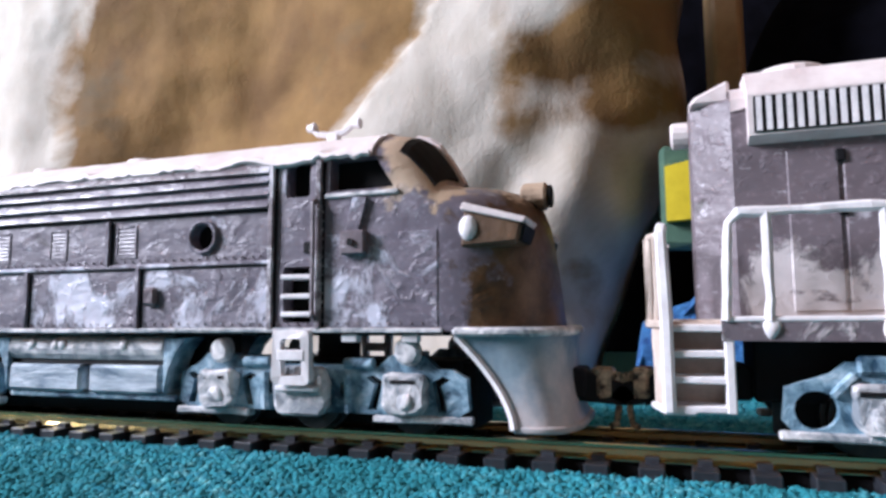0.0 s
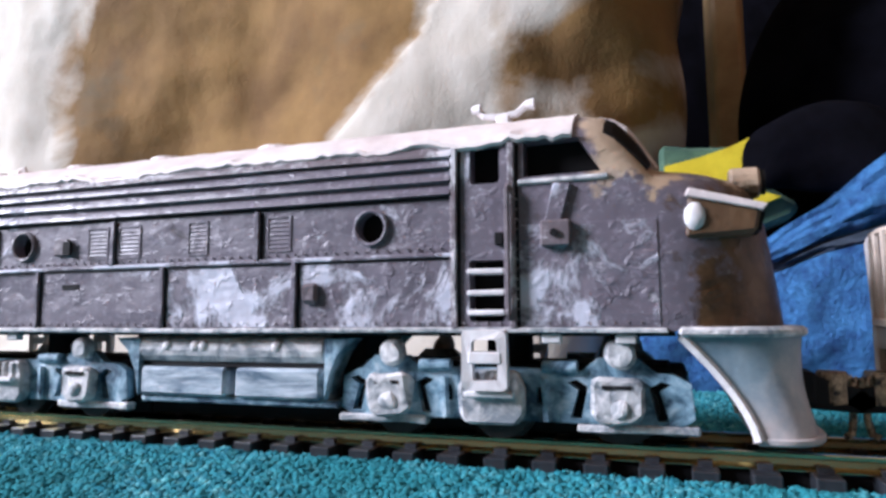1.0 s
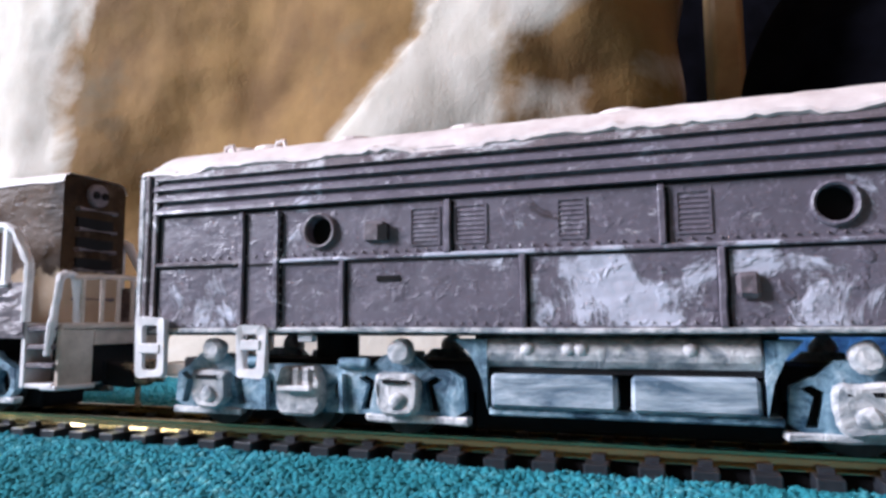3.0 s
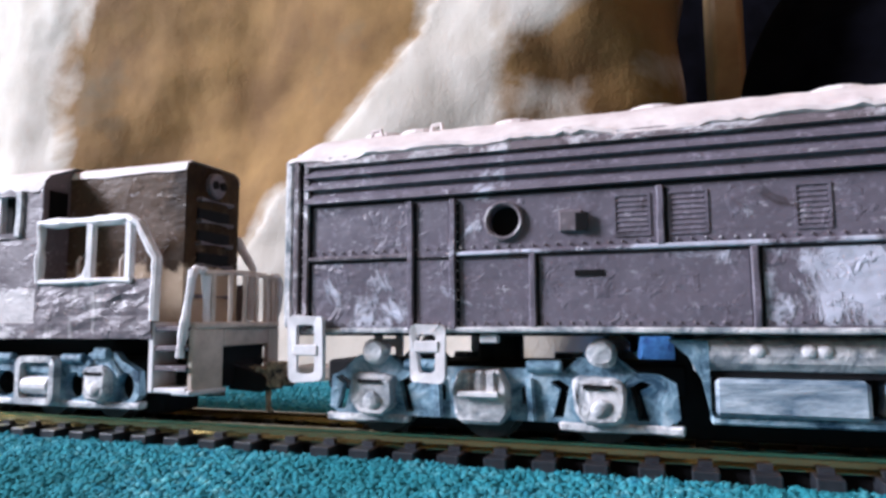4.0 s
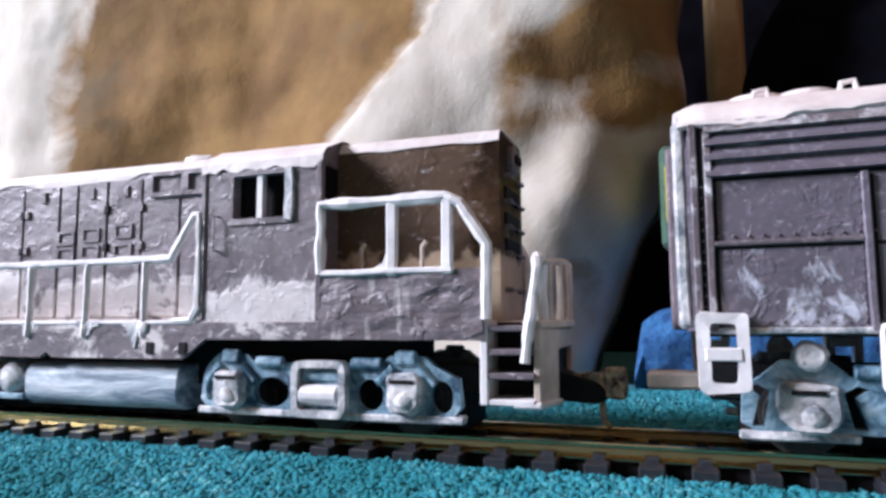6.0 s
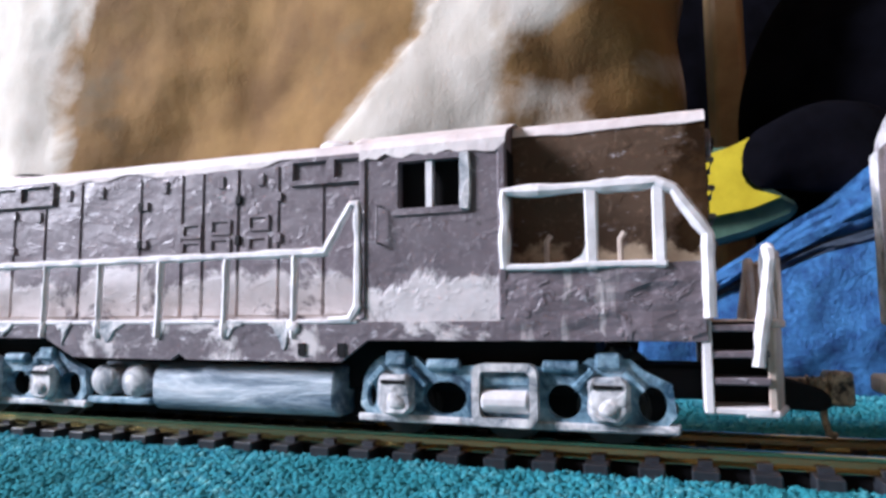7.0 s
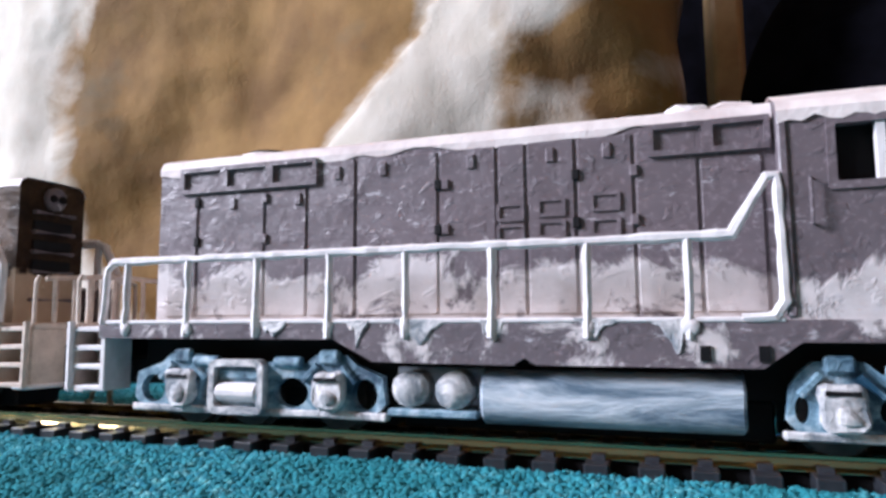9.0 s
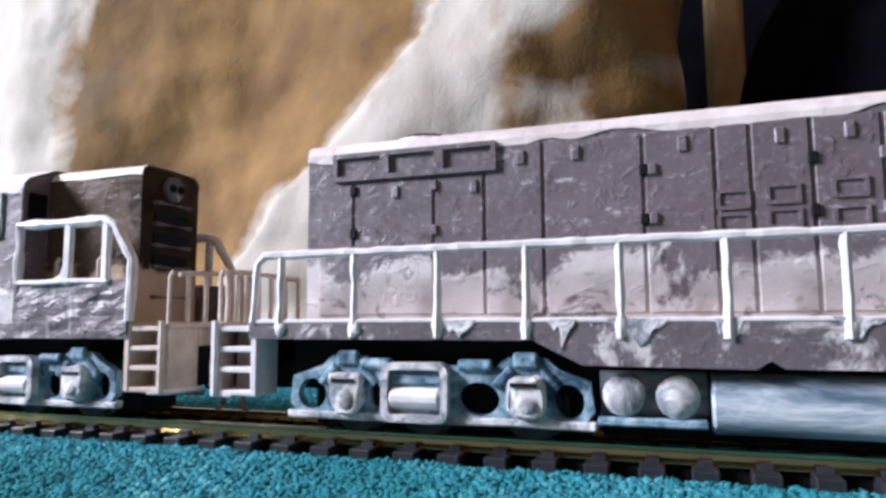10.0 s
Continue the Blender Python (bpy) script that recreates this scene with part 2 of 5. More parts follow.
def rod(bm, pts, r, n=6, closed=False, step=0.0):
    """A round bar along a line of points; with a step it is laid in short, uneven lengths, as thickly painted wire is."""
    pts = [Vector(p) for p in pts]
    if step:
        fine = [pts[0]]
        for a, b in zip(pts, pts[1:]):
            k = max(1, round((b - a).length / step))
            fine += [a + (b - a) * i / k for i in range(1, k + 1)]
        pts = fine
    thick = [r * (1 + (0.3 * noise.noise(p * 0.33 + Vector((7, 3, 1))) + 0.2 * noise.noise(p * 0.9) if step else 0.0)) for p in pts]
    rings, count = [], len(pts)
    for i, p in enumerate(pts):
        a = pts[i - 1] if i or closed else p
        b = pts[(i + 1) % count] if i < count - 1 or closed else p
        d = ((p - a).normalized() + (b - p).normalized()).normalized() if (p - a).length and (b - p).length else (b - a).normalized()
        side = d.cross(Vector((0.13, 0.97, 0.2))).normalized()
        up = side.cross(d)
        rings.append([bm.verts.new(p + thick[i] * (math.cos(2 * math.pi * k / n) * side + math.sin(2 * math.pi * k / n) * up)) for k in range(n)])
    for i in range(count if closed else count - 1):
        a, b = rings[i], rings[(i + 1) % count]
        for k in range(n):
            bm.faces.new((a[k], a[(k + 1) % n], b[(k + 1) % n], b[k]))
    if not closed:
        bm.faces.new(rings[0][::-1]), bm.faces.new(rings[-1])
    return bm


def drum(bm, c, r, h, axis="y", n=18, r2=None):
    """A cylinder or cone round c, of height h."""
    turn = {"y": Euler((radians(90), 0, 0)), "x": Euler((0, radians(90), 0)), "z": Euler((0, 0, 0))}[axis].to_matrix().to_4x4()
    bmesh.ops.create_cone(bm, cap_ends=True, segments=n, radius1=r, radius2=r if r2 is None else r2, depth=h, matrix=Matrix.Translation(c) @ turn)
    return bm


def ball(bm, c, rx, ry, rz, n=2):
    bmesh.ops.create_icosphere(bm, subdivisions=n, radius=1, matrix=Matrix.Translation(c) @ Matrix.Diagonal((rx, ry, rz, 1)))
    return bm


def hoop(bm, c, r, w, t, n=20):
    """A flat ring facing along y: middle radius r, width w, thickness t."""
    rings = []
    for k in range(n):
        a = 2 * math.pi * k / n
        rings.append([bm.verts.new((c[0] + q * math.cos(a), c[1] + d, c[2] + q * math.sin(a))) for q, d in ((r - w / 2, -t / 2), (r, -t * 0.75), (r + w / 2, -t / 2), (r + w / 2, t / 2), (r - w / 2, t / 2))])
    for k in range(n):
        a, b = rings[k], rings[(k + 1) % n]
        for i in range(5):
            bm.faces.new((a[i], a[(i + 1) % 5], b[(i + 1) % 5], b[i]))
    return bm


def part(name, bm, material, parent=None, label="", bevel=0.0, wobble=0.0, smooth=False, sub=0):
    """Links a bmesh, drawn in millimetres, as one mesh object under its thing."""
    bmesh.ops.recalc_face_normals(bm, faces=bm.faces)
    if bevel:
        sharp = [e for e in bm.edges if len(e.link_faces) == 2 and e.calc_face_angle(0) > 0.5]
        bmesh.ops.bevel(bm, geom=sharp, offset=bevel, segments=1, affect="EDGES", clamp_overlap=True)
    if sub:
        bmesh.ops.subdivide_edges(bm, edges=[e for e in bm.edges if e.calc_length() > sub], cuts=3, use_grid_fill=True)
    if wobble:
        for v in bm.verts:
            v.co += noise.noise_vector(v.co * 0.35) * wobble
    for v in bm.verts:
        v.co.x -= OFFSET[0]
        v.co *= 0.001
    data = bpy.data.meshes.new(name)
    bm.to_mesh(data)
    bm.free()
    data.materials.append(material)
    if smooth:
        data.polygons.foreach_set("use_smooth", [True] * len(data.polygons))
        data.set_sharp_from_angle(angle=radians(32))
    ob = new(name, data)
    ob.parent = parent
    if label:
        ob["label"] = label
    return ob


def B():
    return bmesh.new()


def thing(name, label, category, group=""):
    return tagged(new(name), label, category, group)


# ---- the setting: room, window, carpet ----
def setting():
    x0, x1, y0, y1, h, w = -1.5, 1.9, -1.9, 1.3, 2.35, 0.12
    mm = 1000
    f = part("floor", box(B(), x0 * mm - 120, x1 * mm + 120, y0 * mm - 120, y1 * mm + 120, FLOOR_Z * mm - 40, FLOOR_Z * mm), M_FLOOR)
    tagged(f, "teal carpet laid over the whole room", "carpet", kind="structure")
    for name, a in (("wall_north", (x0 - w, x1 + w, y1, y1 + w)), ("wall_south", (x0 - w, x1 + w, y0 - w, y0)), ("wall_east", (x1, x1 + w, y0, y1))):
        o = part(name, box(B(), a[0] * mm, a[1] * mm, a[2] * mm, a[3] * mm, FLOOR_Z * mm, h * mm), M_WALL)
        tagged(o, "unseen room wall, ochre so that it throws warm fill", "wall", kind="structure")
    bm = B()
    z0 = FLOOR_Z * mm
    box(bm, (x0 - w) * mm, x0 * mm, y0 * mm, WIN_Y0 * mm, z0, h * mm)
    box(bm, (x0 - w) * mm, x0 * mm, WIN_Y1 * mm, y1 * mm, z0, h * mm)
    box(bm, (x0 - w) * mm, x0 * mm, WIN_Y0 * mm, WIN_Y1 * mm, z0, WIN_Z0 * mm)
    box(bm, (x0 - w) * mm, x0 * mm, WIN_Y0 * mm, WIN_Y1 * mm, WIN_Z1 * mm, h * mm)
    tagged(part("wall_west", bm, M_WALL), "unseen room wall with a window opening, ochre for warm fill", "wall", kind="structure")
    tagged(part("ceiling", box(B(), (x0 - w) * mm, (x1 + w) * mm, (y0 - w) * mm, (y1 + w) * mm, h * mm, (h + 0.1) * mm), M_CEIL), "unseen room ceiling, pale for fill light from above", "ceiling", kind="structure")
    win = tagged(new("window_1"), "white framed window that lets in the daylight", "window", kind="structure")
    bm = B()
    for a, b, c, d in ((WIN_Y0, WIN_Y1, WIN_Z0, WIN_Z0 + 0.05), (WIN_Y0, WIN_Y1, WIN_Z1 - 0.05, WIN_Z1), (WIN_Y0, WIN_Y0 + 0.05, WIN_Z0 + 0.05, WIN_Z1 - 0.05), (WIN_Y1 - 0.05, WIN_Y1, WIN_Z0 + 0.05, WIN_Z1 - 0.05)):
        box(bm, (x0 - 0.09) * mm, (x0 - 0.05) * mm, a * mm, b * mm, c * mm, d * mm)
    part("window_frame", bm, M_FRAME, win)
    part("window_sill", box(B(), (x0 - 0.05) * mm, (x0 + 0.06) * mm, WIN_Y0 * mm, WIN_Y1 * mm, WIN_Z0 * mm - 24, WIN_Z0 * mm - 4), M_FRAME, win, bevel=3)


setting()


def pile(name, xr, yr, step, size, label):
    """Yarn tufts of the carpet, as many small uneven knobs in one mesh."""
    rng = np.random.default_rng(5)
    bm = bmesh.new()
    bmesh.ops.create_icosphere(bm, subdivisions=1, radius=1)
    base = np.array([v.co[:] for v in bm.verts])
    tri = np.array([[v.index for v in f.verts] for f in bm.faces])
    bm.free()
    size_z = 1.15
    xs, ys = np.meshgrid(np.arange(xr[0], xr[1], step), np.arange(yr[0], yr[1], step))
    n = xs.size
    c = np.stack([xs.ravel(), ys.ravel(), np.full(n, FLOOR_Z * 1000 + 1.35)], 1)
    c[:, :2] += rng.uniform(-0.5, 0.5, (n, 2)) * step
    lift = np.array([noise.noise(Vector((px * 0.28, py * 0.28, 3.0))) for px, py in c[:, :2]])
    c[:, 2] += rng.uniform(-0.1, 0.4, n) + 0.45 * lift
    s = size * rng.uniform(0.55, 1.25, (n, 3))
    s[:, 0] *= 1.35
    s[:, 2] *= size_z
    a = rng.uniform(0, 2 * np.pi, n)
    v = base[None] * s[:, None] + rng.normal(0, 0.08 * size, (n, len(base), 3))
    lean = rng.normal(0, 0.35, (n, 2))
    v[:, :, :2] += v[:, :, 2:3] * lean[:, None]
    x = v[:, :, 0] * np.cos(a)[:, None] - v[:, :, 1] * np.sin(a)[:, None]
    y = v[:, :, 0] * np.sin(a)[:, None] + v[:, :, 1] * np.cos(a)[:, None]
    v = np.stack([x, y, v[:, :, 2]], 2) + c[:, None]
    f = tri[None] + (np.arange(n) * len(base))[:, None, None]
    data = bpy.data.meshes.new(name)
    data.from_pydata((v.reshape(-1, 3) * 0.001).tolist(), [], f.reshape(-1, 3).tolist())
    data.materials.append(M_CARPET)
    data.polygons.foreach_set("use_smooth", [True] * len(data.polygons))
    tagged(new(name, data), label, "carpet", kind="stuff")


pile("carpet_pile", (-230, 130), (62, 114), 0.68, 0.70, "short teal loop pile of the carpet beside the track")
pile("carpet_pile", (-420, 150), (141, 250), 1.35, 0.85, "short teal loop pile of the carpet behind the track")


# ---- the track ----
def track():
    t = thing("model_railway_track", "straight model track with black sleepers and dull nickel rails on carpet", "track")
    y = TRACK_Y * 1000
    prof = [(-1.9, 0.42), (1.9, 0.42), (1.9, 0.60), (0.4, 1.08), (0.32, 2.0), (0.55, 2.2), (0.55, 2.75), (0.4, 2.9), (-0.4, 2.9), (-0.55, 2.75), (-0.55, 2.2), (-0.32, 2.0), (-0.4, 1.08), (-1.9, 0.60)]
    for s in (-1, 1):
        part("rail", prism(B(), [(y + s * 8.7 + a, z) for a, z in prof], -760, 660, "x"), M_RAIL, t)
    rng = random.Random(3)
    bms = []
    for k in range(3):
        bm = box(B(), -2.0, 2.0, -15, 15, -3.3, 0.40)
        bmesh.ops.bevel(bm, geom=bm.edges[:], offset=0.22, segments=1, affect="EDGES")
        for s in (-1, 1):
            for d in (-1, 1):
                box(bm, -1.1, 1.1, s * 8.7 + d * 1.9 - 0.75, s * 8.7 + d * 1.9 + 0.75, 0.38, 1.3)
        for v in bm.verts:
            v.co += noise.noise_vector(v.co * 0.5 + Vector((k * 40, 0, 0))) * 0.12
        for v in bm.verts:
            v.co *= 0.001
        me = bpy.data.meshes.new("sleeper")
        bmesh.ops.recalc_face_normals(bm, faces=bm.faces)
        bm.to_mesh(me)
        bm.free()
        me.materials.append(M_TIE)
        bms.append(me)
    # black web; also paints the shaded gaps between the sleepers dark
    for side in (-1, 1):
        part("web", box(B(), -760, 660, min(y + side * 6.5, y + side * 9.4), max(y + side * 6.5, y + side * 9.4), FLOOR_Z * 1000 + 0.05, -0.3), M_BLACK, t, "black web between the sleepers, which keeps their shaded gaps dark")
    pitch, first = 8.477, -140.02
    for k in range(-73, 95):
        o = new("sleeper", bms[rng.randrange(3)])
        o.parent = t
        o.matrix_basis = pose((first + k * pitch + rng.uniform(-0.15, 0.15)) / 1000, TRACK_Y, 0, 0, 0, rng.uniform(-0.6, 0.6))


track()


# ---- the things behind the track ----
def drape(name, label, category, x0, x1, z1, depth, dye, edge, nx=150, nz=110, back=40, material=None):
    """A heavy cloth hanging and lying in folds: a thick sheet, with its depth and its dye given by functions of place."""
    verts, tone = [], []
    for j in range(nz + 1):
        for i in range(nx + 1):
            z = -3.1 + (z1 + 3.1) * j / nz
            l, r = edge(z)
            x = max(x0, l) + (min(x1, r) - max(x0, l)) * i / nx
            y = depth(x, z)
            u = i / nx
            rim = max(0.0, (u - 0.9) / 0.1)
            verts.append((x, y + back * 0.9 * (1 - math.sqrt(max(0.0, 1 - rim * rim))), z))
            tone.append(dye(x, z))
    n = len(verts)
    verts += [(x, y + back, z) for x, y, z in verts]
    tone += tone
    w = nx + 1
    faces = []
    for j in range(nz):
        for i in range(nx):
            a = j * w + i
            faces.append((a, a + 1, a + w + 1, a + w))
            faces.append((n + a, n + a + w, n + a + w + 1, n + a + 1))
    rim = [i for i in range(w)] + [j * w + nx for j in range(1, nz + 1)] + [nz * w + i for i in range(nx - 1, -1, -1)] + [j * w for j in range(nz - 1, 0, -1)]
    for k in range(len(rim)):
        a, b = rim[k], rim[(k + 1) % len(rim)]
        faces.append((b, a, n + a, n + b))
    data = bpy.data.meshes.new(name)
    data.from_pydata([(x / 1000, y / 1000, z / 1000) for x, y, z in verts], [], faces)
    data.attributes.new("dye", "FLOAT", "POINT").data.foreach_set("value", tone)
    data.attributes.new("ash", "FLOAT", "POINT").data.foreach_set("value", [cloth_ash(x, z) for x, y, z in verts])
    data.polygons.foreach_set("use_smooth", [True] * len(data.polygons))
    data.materials.append(material)
    return tagged(new(name, data), label, category)


def smooth(a, b, v):
    t = min(1.0, max(0.0, (v - a) / (b - a)))
    return t * t * (3 - 2 * t)


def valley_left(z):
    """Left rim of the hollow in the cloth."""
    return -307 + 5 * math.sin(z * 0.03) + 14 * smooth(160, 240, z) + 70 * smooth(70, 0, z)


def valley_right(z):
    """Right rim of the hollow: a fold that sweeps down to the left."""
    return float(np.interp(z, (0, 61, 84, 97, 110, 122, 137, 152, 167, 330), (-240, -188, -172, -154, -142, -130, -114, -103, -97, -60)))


def cloth_depth(x, z):
    l, r = valley_left(z), valley_right(z)
    y = 268.0
    m, half = (l + r) / 2, (r - l) / 2
    u = (x - m) / half
    if abs(u) < 1:
        y += 15 * (1 - u * u) ** 1.9
    if x > r:
        y += 5 * smooth(r, r + 140, x) - 7 * math.exp(-((x - r - 40) / 40) ** 2)
    if x < l:
        y -= 3 * math.exp(-((x - l + 30) / 30) ** 2) * smooth(l, l - 24, x)
    q = Vector((x * 0.018, z * 0.018, 0.3))
    y += 6 * noise.noise(q) + 2.2 * noise.noise(q * 2.7) + 0.35 * noise.noise(q * 7)
    y += 5 * math.sin((x * 0.8 + z * 1.3) * 0.06 + 2 * noise.noise(q)) * smooth(-70, -20, x)
    y += 3 * math.sin((x * 1.2 - z * 0.75) * 0.085 + 2.5 * noise.noise(q * 0.8)) * smooth(-100, -60, x) * smooth(120, 85, z)
    return y - 18 * smooth(30, -2, z)


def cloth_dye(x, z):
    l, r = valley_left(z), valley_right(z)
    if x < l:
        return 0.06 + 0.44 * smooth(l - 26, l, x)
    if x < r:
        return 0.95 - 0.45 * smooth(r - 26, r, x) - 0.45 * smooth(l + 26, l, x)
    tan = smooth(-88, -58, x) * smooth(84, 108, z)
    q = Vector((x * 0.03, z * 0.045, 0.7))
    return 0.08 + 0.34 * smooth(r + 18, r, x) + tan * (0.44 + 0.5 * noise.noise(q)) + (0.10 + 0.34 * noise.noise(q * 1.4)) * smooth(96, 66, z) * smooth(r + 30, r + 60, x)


def cloth_ash(x, z):
    """Dull brown streaks low on the fold."""
    q = Vector((x * 0.07 + z * 0.02, z * 0.014, 5.0))
    return smooth(valley_right(z) + 20, valley_right(z) + 70, x) * smooth(118, 84, z) * smooth(8, 30, z) * min(0.6, max(0.0, 0.25 + 0.9 * noise.noise(q) + 0.3 * noise.noise(q * 3)))


def cloth_edge(z):
    return -430, -34 + 40 * smooth(4, 105, z) + 4 * smooth(100, 170, z) + 3 * math.sin(z * 0.07)


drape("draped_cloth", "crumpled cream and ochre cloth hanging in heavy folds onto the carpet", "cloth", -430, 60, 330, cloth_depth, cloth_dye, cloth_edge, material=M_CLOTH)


def behind():
    post = part("wooden_post", prism(B(), [(31, 440), (47, 440), (51, 458), (47, 476), (31, 476), (27, 458)], FLOOR_Z * 1000, 420, "z"), M_WOOD, bevel=2)
    tagged(post, "upright brown wooden post standing behind the cloth", "post")
    # black bag: a slumped, rounded body
    bm = B()
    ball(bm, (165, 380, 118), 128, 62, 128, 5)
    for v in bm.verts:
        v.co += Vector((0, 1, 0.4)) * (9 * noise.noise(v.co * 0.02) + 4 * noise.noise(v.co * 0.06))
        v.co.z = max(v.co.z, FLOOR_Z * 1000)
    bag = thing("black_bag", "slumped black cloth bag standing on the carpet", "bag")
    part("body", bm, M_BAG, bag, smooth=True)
    bm = B()
    ball(bm, (58, 270, 84), 31, 7, 18, 4)
    for v in bm.verts:
        v.co += Vector((0.6, 0.6, 1)) * (6 * noise.noise(v.co * 0.03) + 2 * noise.noise(v.co * 0.09))
    part("flap", bm, M_BAG, bag, smooth=True)
    # made-up board that keeps the background behind the cloth black
    screen = part("black_backdrop", box(B(), -260, 420, 560, 575, FLOOR_Z * 1000, 520), M_BAG, bevel=2)
    tagged(screen, "tall black board, added to make the background dark behind the bag", "board")
    # yellow and green felt
    felt = thing("felt_cushion", "dull green felt cushion with a yellow patch, lying on a blanket", "cushion")
    bm = B()
    prism(bm, [(-3, 52), (11, 51.5), (30, 56), (45, 62), (47, 67), (34, 77), (30, 91), (9, 92), (-3, 94)], 279, 296)
    part("body", bm, M_GREEN, felt, bevel=2, wobble=0.8)
    bm = B()
    curve = [(-1, 62), (-1, 84), (12, 86.5), (24, 90), (34, 94.5), (30, 89), (27.6, 84), (27, 79), (28.5, 75), (31, 72.5), (40.5, 69.3), (30, 65.3), (14, 62.6)]
    prism(bm, curve, 274.5, 279.5)
    part("patch", bm, M_YELLOW, felt, "bright yellow cut-out patch")
    # blue fleece heap with a dark band
    bl = thing("blue_blanket", "folded blue fleece blanket with a dark slate band on carpet", "blanket")

    low_x, low_z = (-14, -12, -6, 11, 37, 50, 200), (4, 20, 25, 30, 39, 44, 84)
    mid_x, mid_z = (-14, 4, 13, 21, 38, 51, 200), (3, 26, 34, 38, 46, 51, 94)
    top_x, top_z = (-14, 4, 16, 29, 38, 53, 65, 120, 200), (2, 26, 40, 48, 54, 63, 74, 112, 124)
    zero = ((-30, 200), (-3.1, -3.1))
    for name, lower, upper, y0, mat in (("fold", zero, (low_x, low_z), 252, M_FLEECE), ("band", (low_x, low_z), (mid_x, mid_z), 259, M_STRAP), ("fold", (mid_x, mid_z), (top_x, top_z), 257, M_FLEECE)):
        bm = B()
        nx, nv = 70, 18
        grid = []
        for i in range(nx + 1):
            x = -14 + 214 * i / nx
            z0, z1 = float(np.interp(x, *lower)) - (0 if lower is zero else 3), float(np.interp(x, *upper)) + 1.5
            row = []
            for j in range(nv + 1):
                v = j / nv
                bulge = math.sin(math.pi * (0.12 + 0.76 * v))
                q = Vector((x * 0.035, v * 2.2, y0))
                row.append(bm.verts.new((x, y0 + 12 - 13 * bulge ** 0.7 + 4 * noise.noise(q) + 2.2 * noise.noise(q * 3), z0 + (z1 - z0) * v + 1.6 * noise.noise(q * 1.7) * bulge)))
            grid.append(row)
        for i in range(nx):
            for j in range(nv):
                bm.faces.new((grid[i][j], grid[i + 1][j], grid[i + 1][j + 1], grid[i][j + 1]))
        ext = bmesh.ops.extrude_face_region(bm, geom=bm.faces[:])
        for g in ext["geom"]:
            if isinstance(g, bmesh.types.BMVert):
                g.co.y += 36 if mat == M_FLEECE else 12
        part(name, bm, mat, bl, smooth=True)


behind()


# ---- parts that the locomotives share; x along the track, y across it (the camera's side is minus), z up ----
WHEELS = []


def wheelset(loco, x):
    """One axle with its two flanged wheels; it turns as the train runs."""
    bm = B()
    drum(bm, (0, 0, 0), 1.2, 22, "y", 10)
    for s in (-1, 1):
        drum(bm, (0, s * 9.0, 0), 5.6, 2.6, "y", 28)
        drum(bm, (0, s * 7.6, 0), 6.3, 0.7, "y", 28)
        for k in range(5):
            a = k * 2 * math.pi / 5
            box(bm, 3.2 * math.cos(a) - 0.5, 3.2 * math.cos(a) + 0.5, s * 10.4 - 0.3, s * 10.4 + 0.3, 3.2 * math.sin(a) - 0.5, 3.2 * math.sin(a) + 0.5)
    keep, OFFSET[0] = OFFSET[0], 0.0
    o = part("wheelset", bm, M_STEEL, loco, "dull steel wheels on an axle")
    OFFSET[0] = keep
    WHEELS.append((o, x - keep, 8.55))


def coupler(loco, x, d, z=12.5):
    """Knuckle coupler reaching from x in the way d (1 or -1), with its trip pin."""
    c = part("coupler", prism(B(), [(x, -1.6), (x + d * 7, -1.5), (x + d * 8.4, -2.6), (x + d * 10, -2.6), (x + d * 10, 2.4), (x + d * 8.4, 2.6), (x + d * 7, 1.5), (x, 1.6)], z - 1.2, z + 1.4, "z"), M_BRONZE, loco, "bronze knuckle coupler", bevel=0.25)
    part("knuckle", prism(B(), [(x + d * 9.6, -3.4), (x + d * 12.6, -3.6), (x + d * 13.6, -2.4), (x + d * 12.6, -1.2), (x + d * 11.4, -0.8), (x + d * 11.4, 0.8), (x + d * 13.6, 1.8), (x + d * 13, 3.4), (x + d * 9.6, 2.8)], z - 2.9, z + 2.6, "z"), M_BRONZE, c, bevel=0.45, wobble=0.3)
    part("knuckle_spring", rod(B(), [(x + d * (6.5 + 0.28 * k), -2.8 + 0.5 * math.sin(k * 1.9), z + 1.2 + 0.7 * math.cos(k * 1.9)) for k in range(14)], 0.28), M_BRONZE, c)
    part("trip_pin", rod(B(), [(x + d * 9, -1, z), (x + d * 9, -1.2, z - 5), (x + d * 9.4, -1.6, z - 7.4), (x + d * 10.4, -2.2, z - 7.8)], 0.6), M_BRONZE, c)
    part("draft_box", box(B(), x - d * 9, x + d * 1.5, -4.2, 4.2, z - 2.6, z + 2.6), M_BLACK, loco, bevel=0.4)
    part("draft_box_cover", prism(B(), [(x, z - 3.4), (x + d * 8.2, z - 3.9), (x + d * 11, z - 2.4), (x + d * 8.6, z - 0.2), (x + d * 5, z + 1.0), (x, z + 2.4)], -3.3, 3.3), M_BLACK, loco, bevel=0.3)


def arch(x0, x1, zt, zb, r, n=5):
    """Points of a round-cornered rectangle in x and z."""
    out = []
    for cx, cz, a0 in ((x1 - r, zt - r, 0), (x0 + r, zt - r, 90), (x0 + r, zb + r, 180), (x1 - r, zb + r, 270)):
        out += [(cx + r * math.cos(radians(a0 + 90 * k / n)), cz + r * math.sin(radians(a0 + 90 * k / n))) for k in range(n + 1)]
    return out


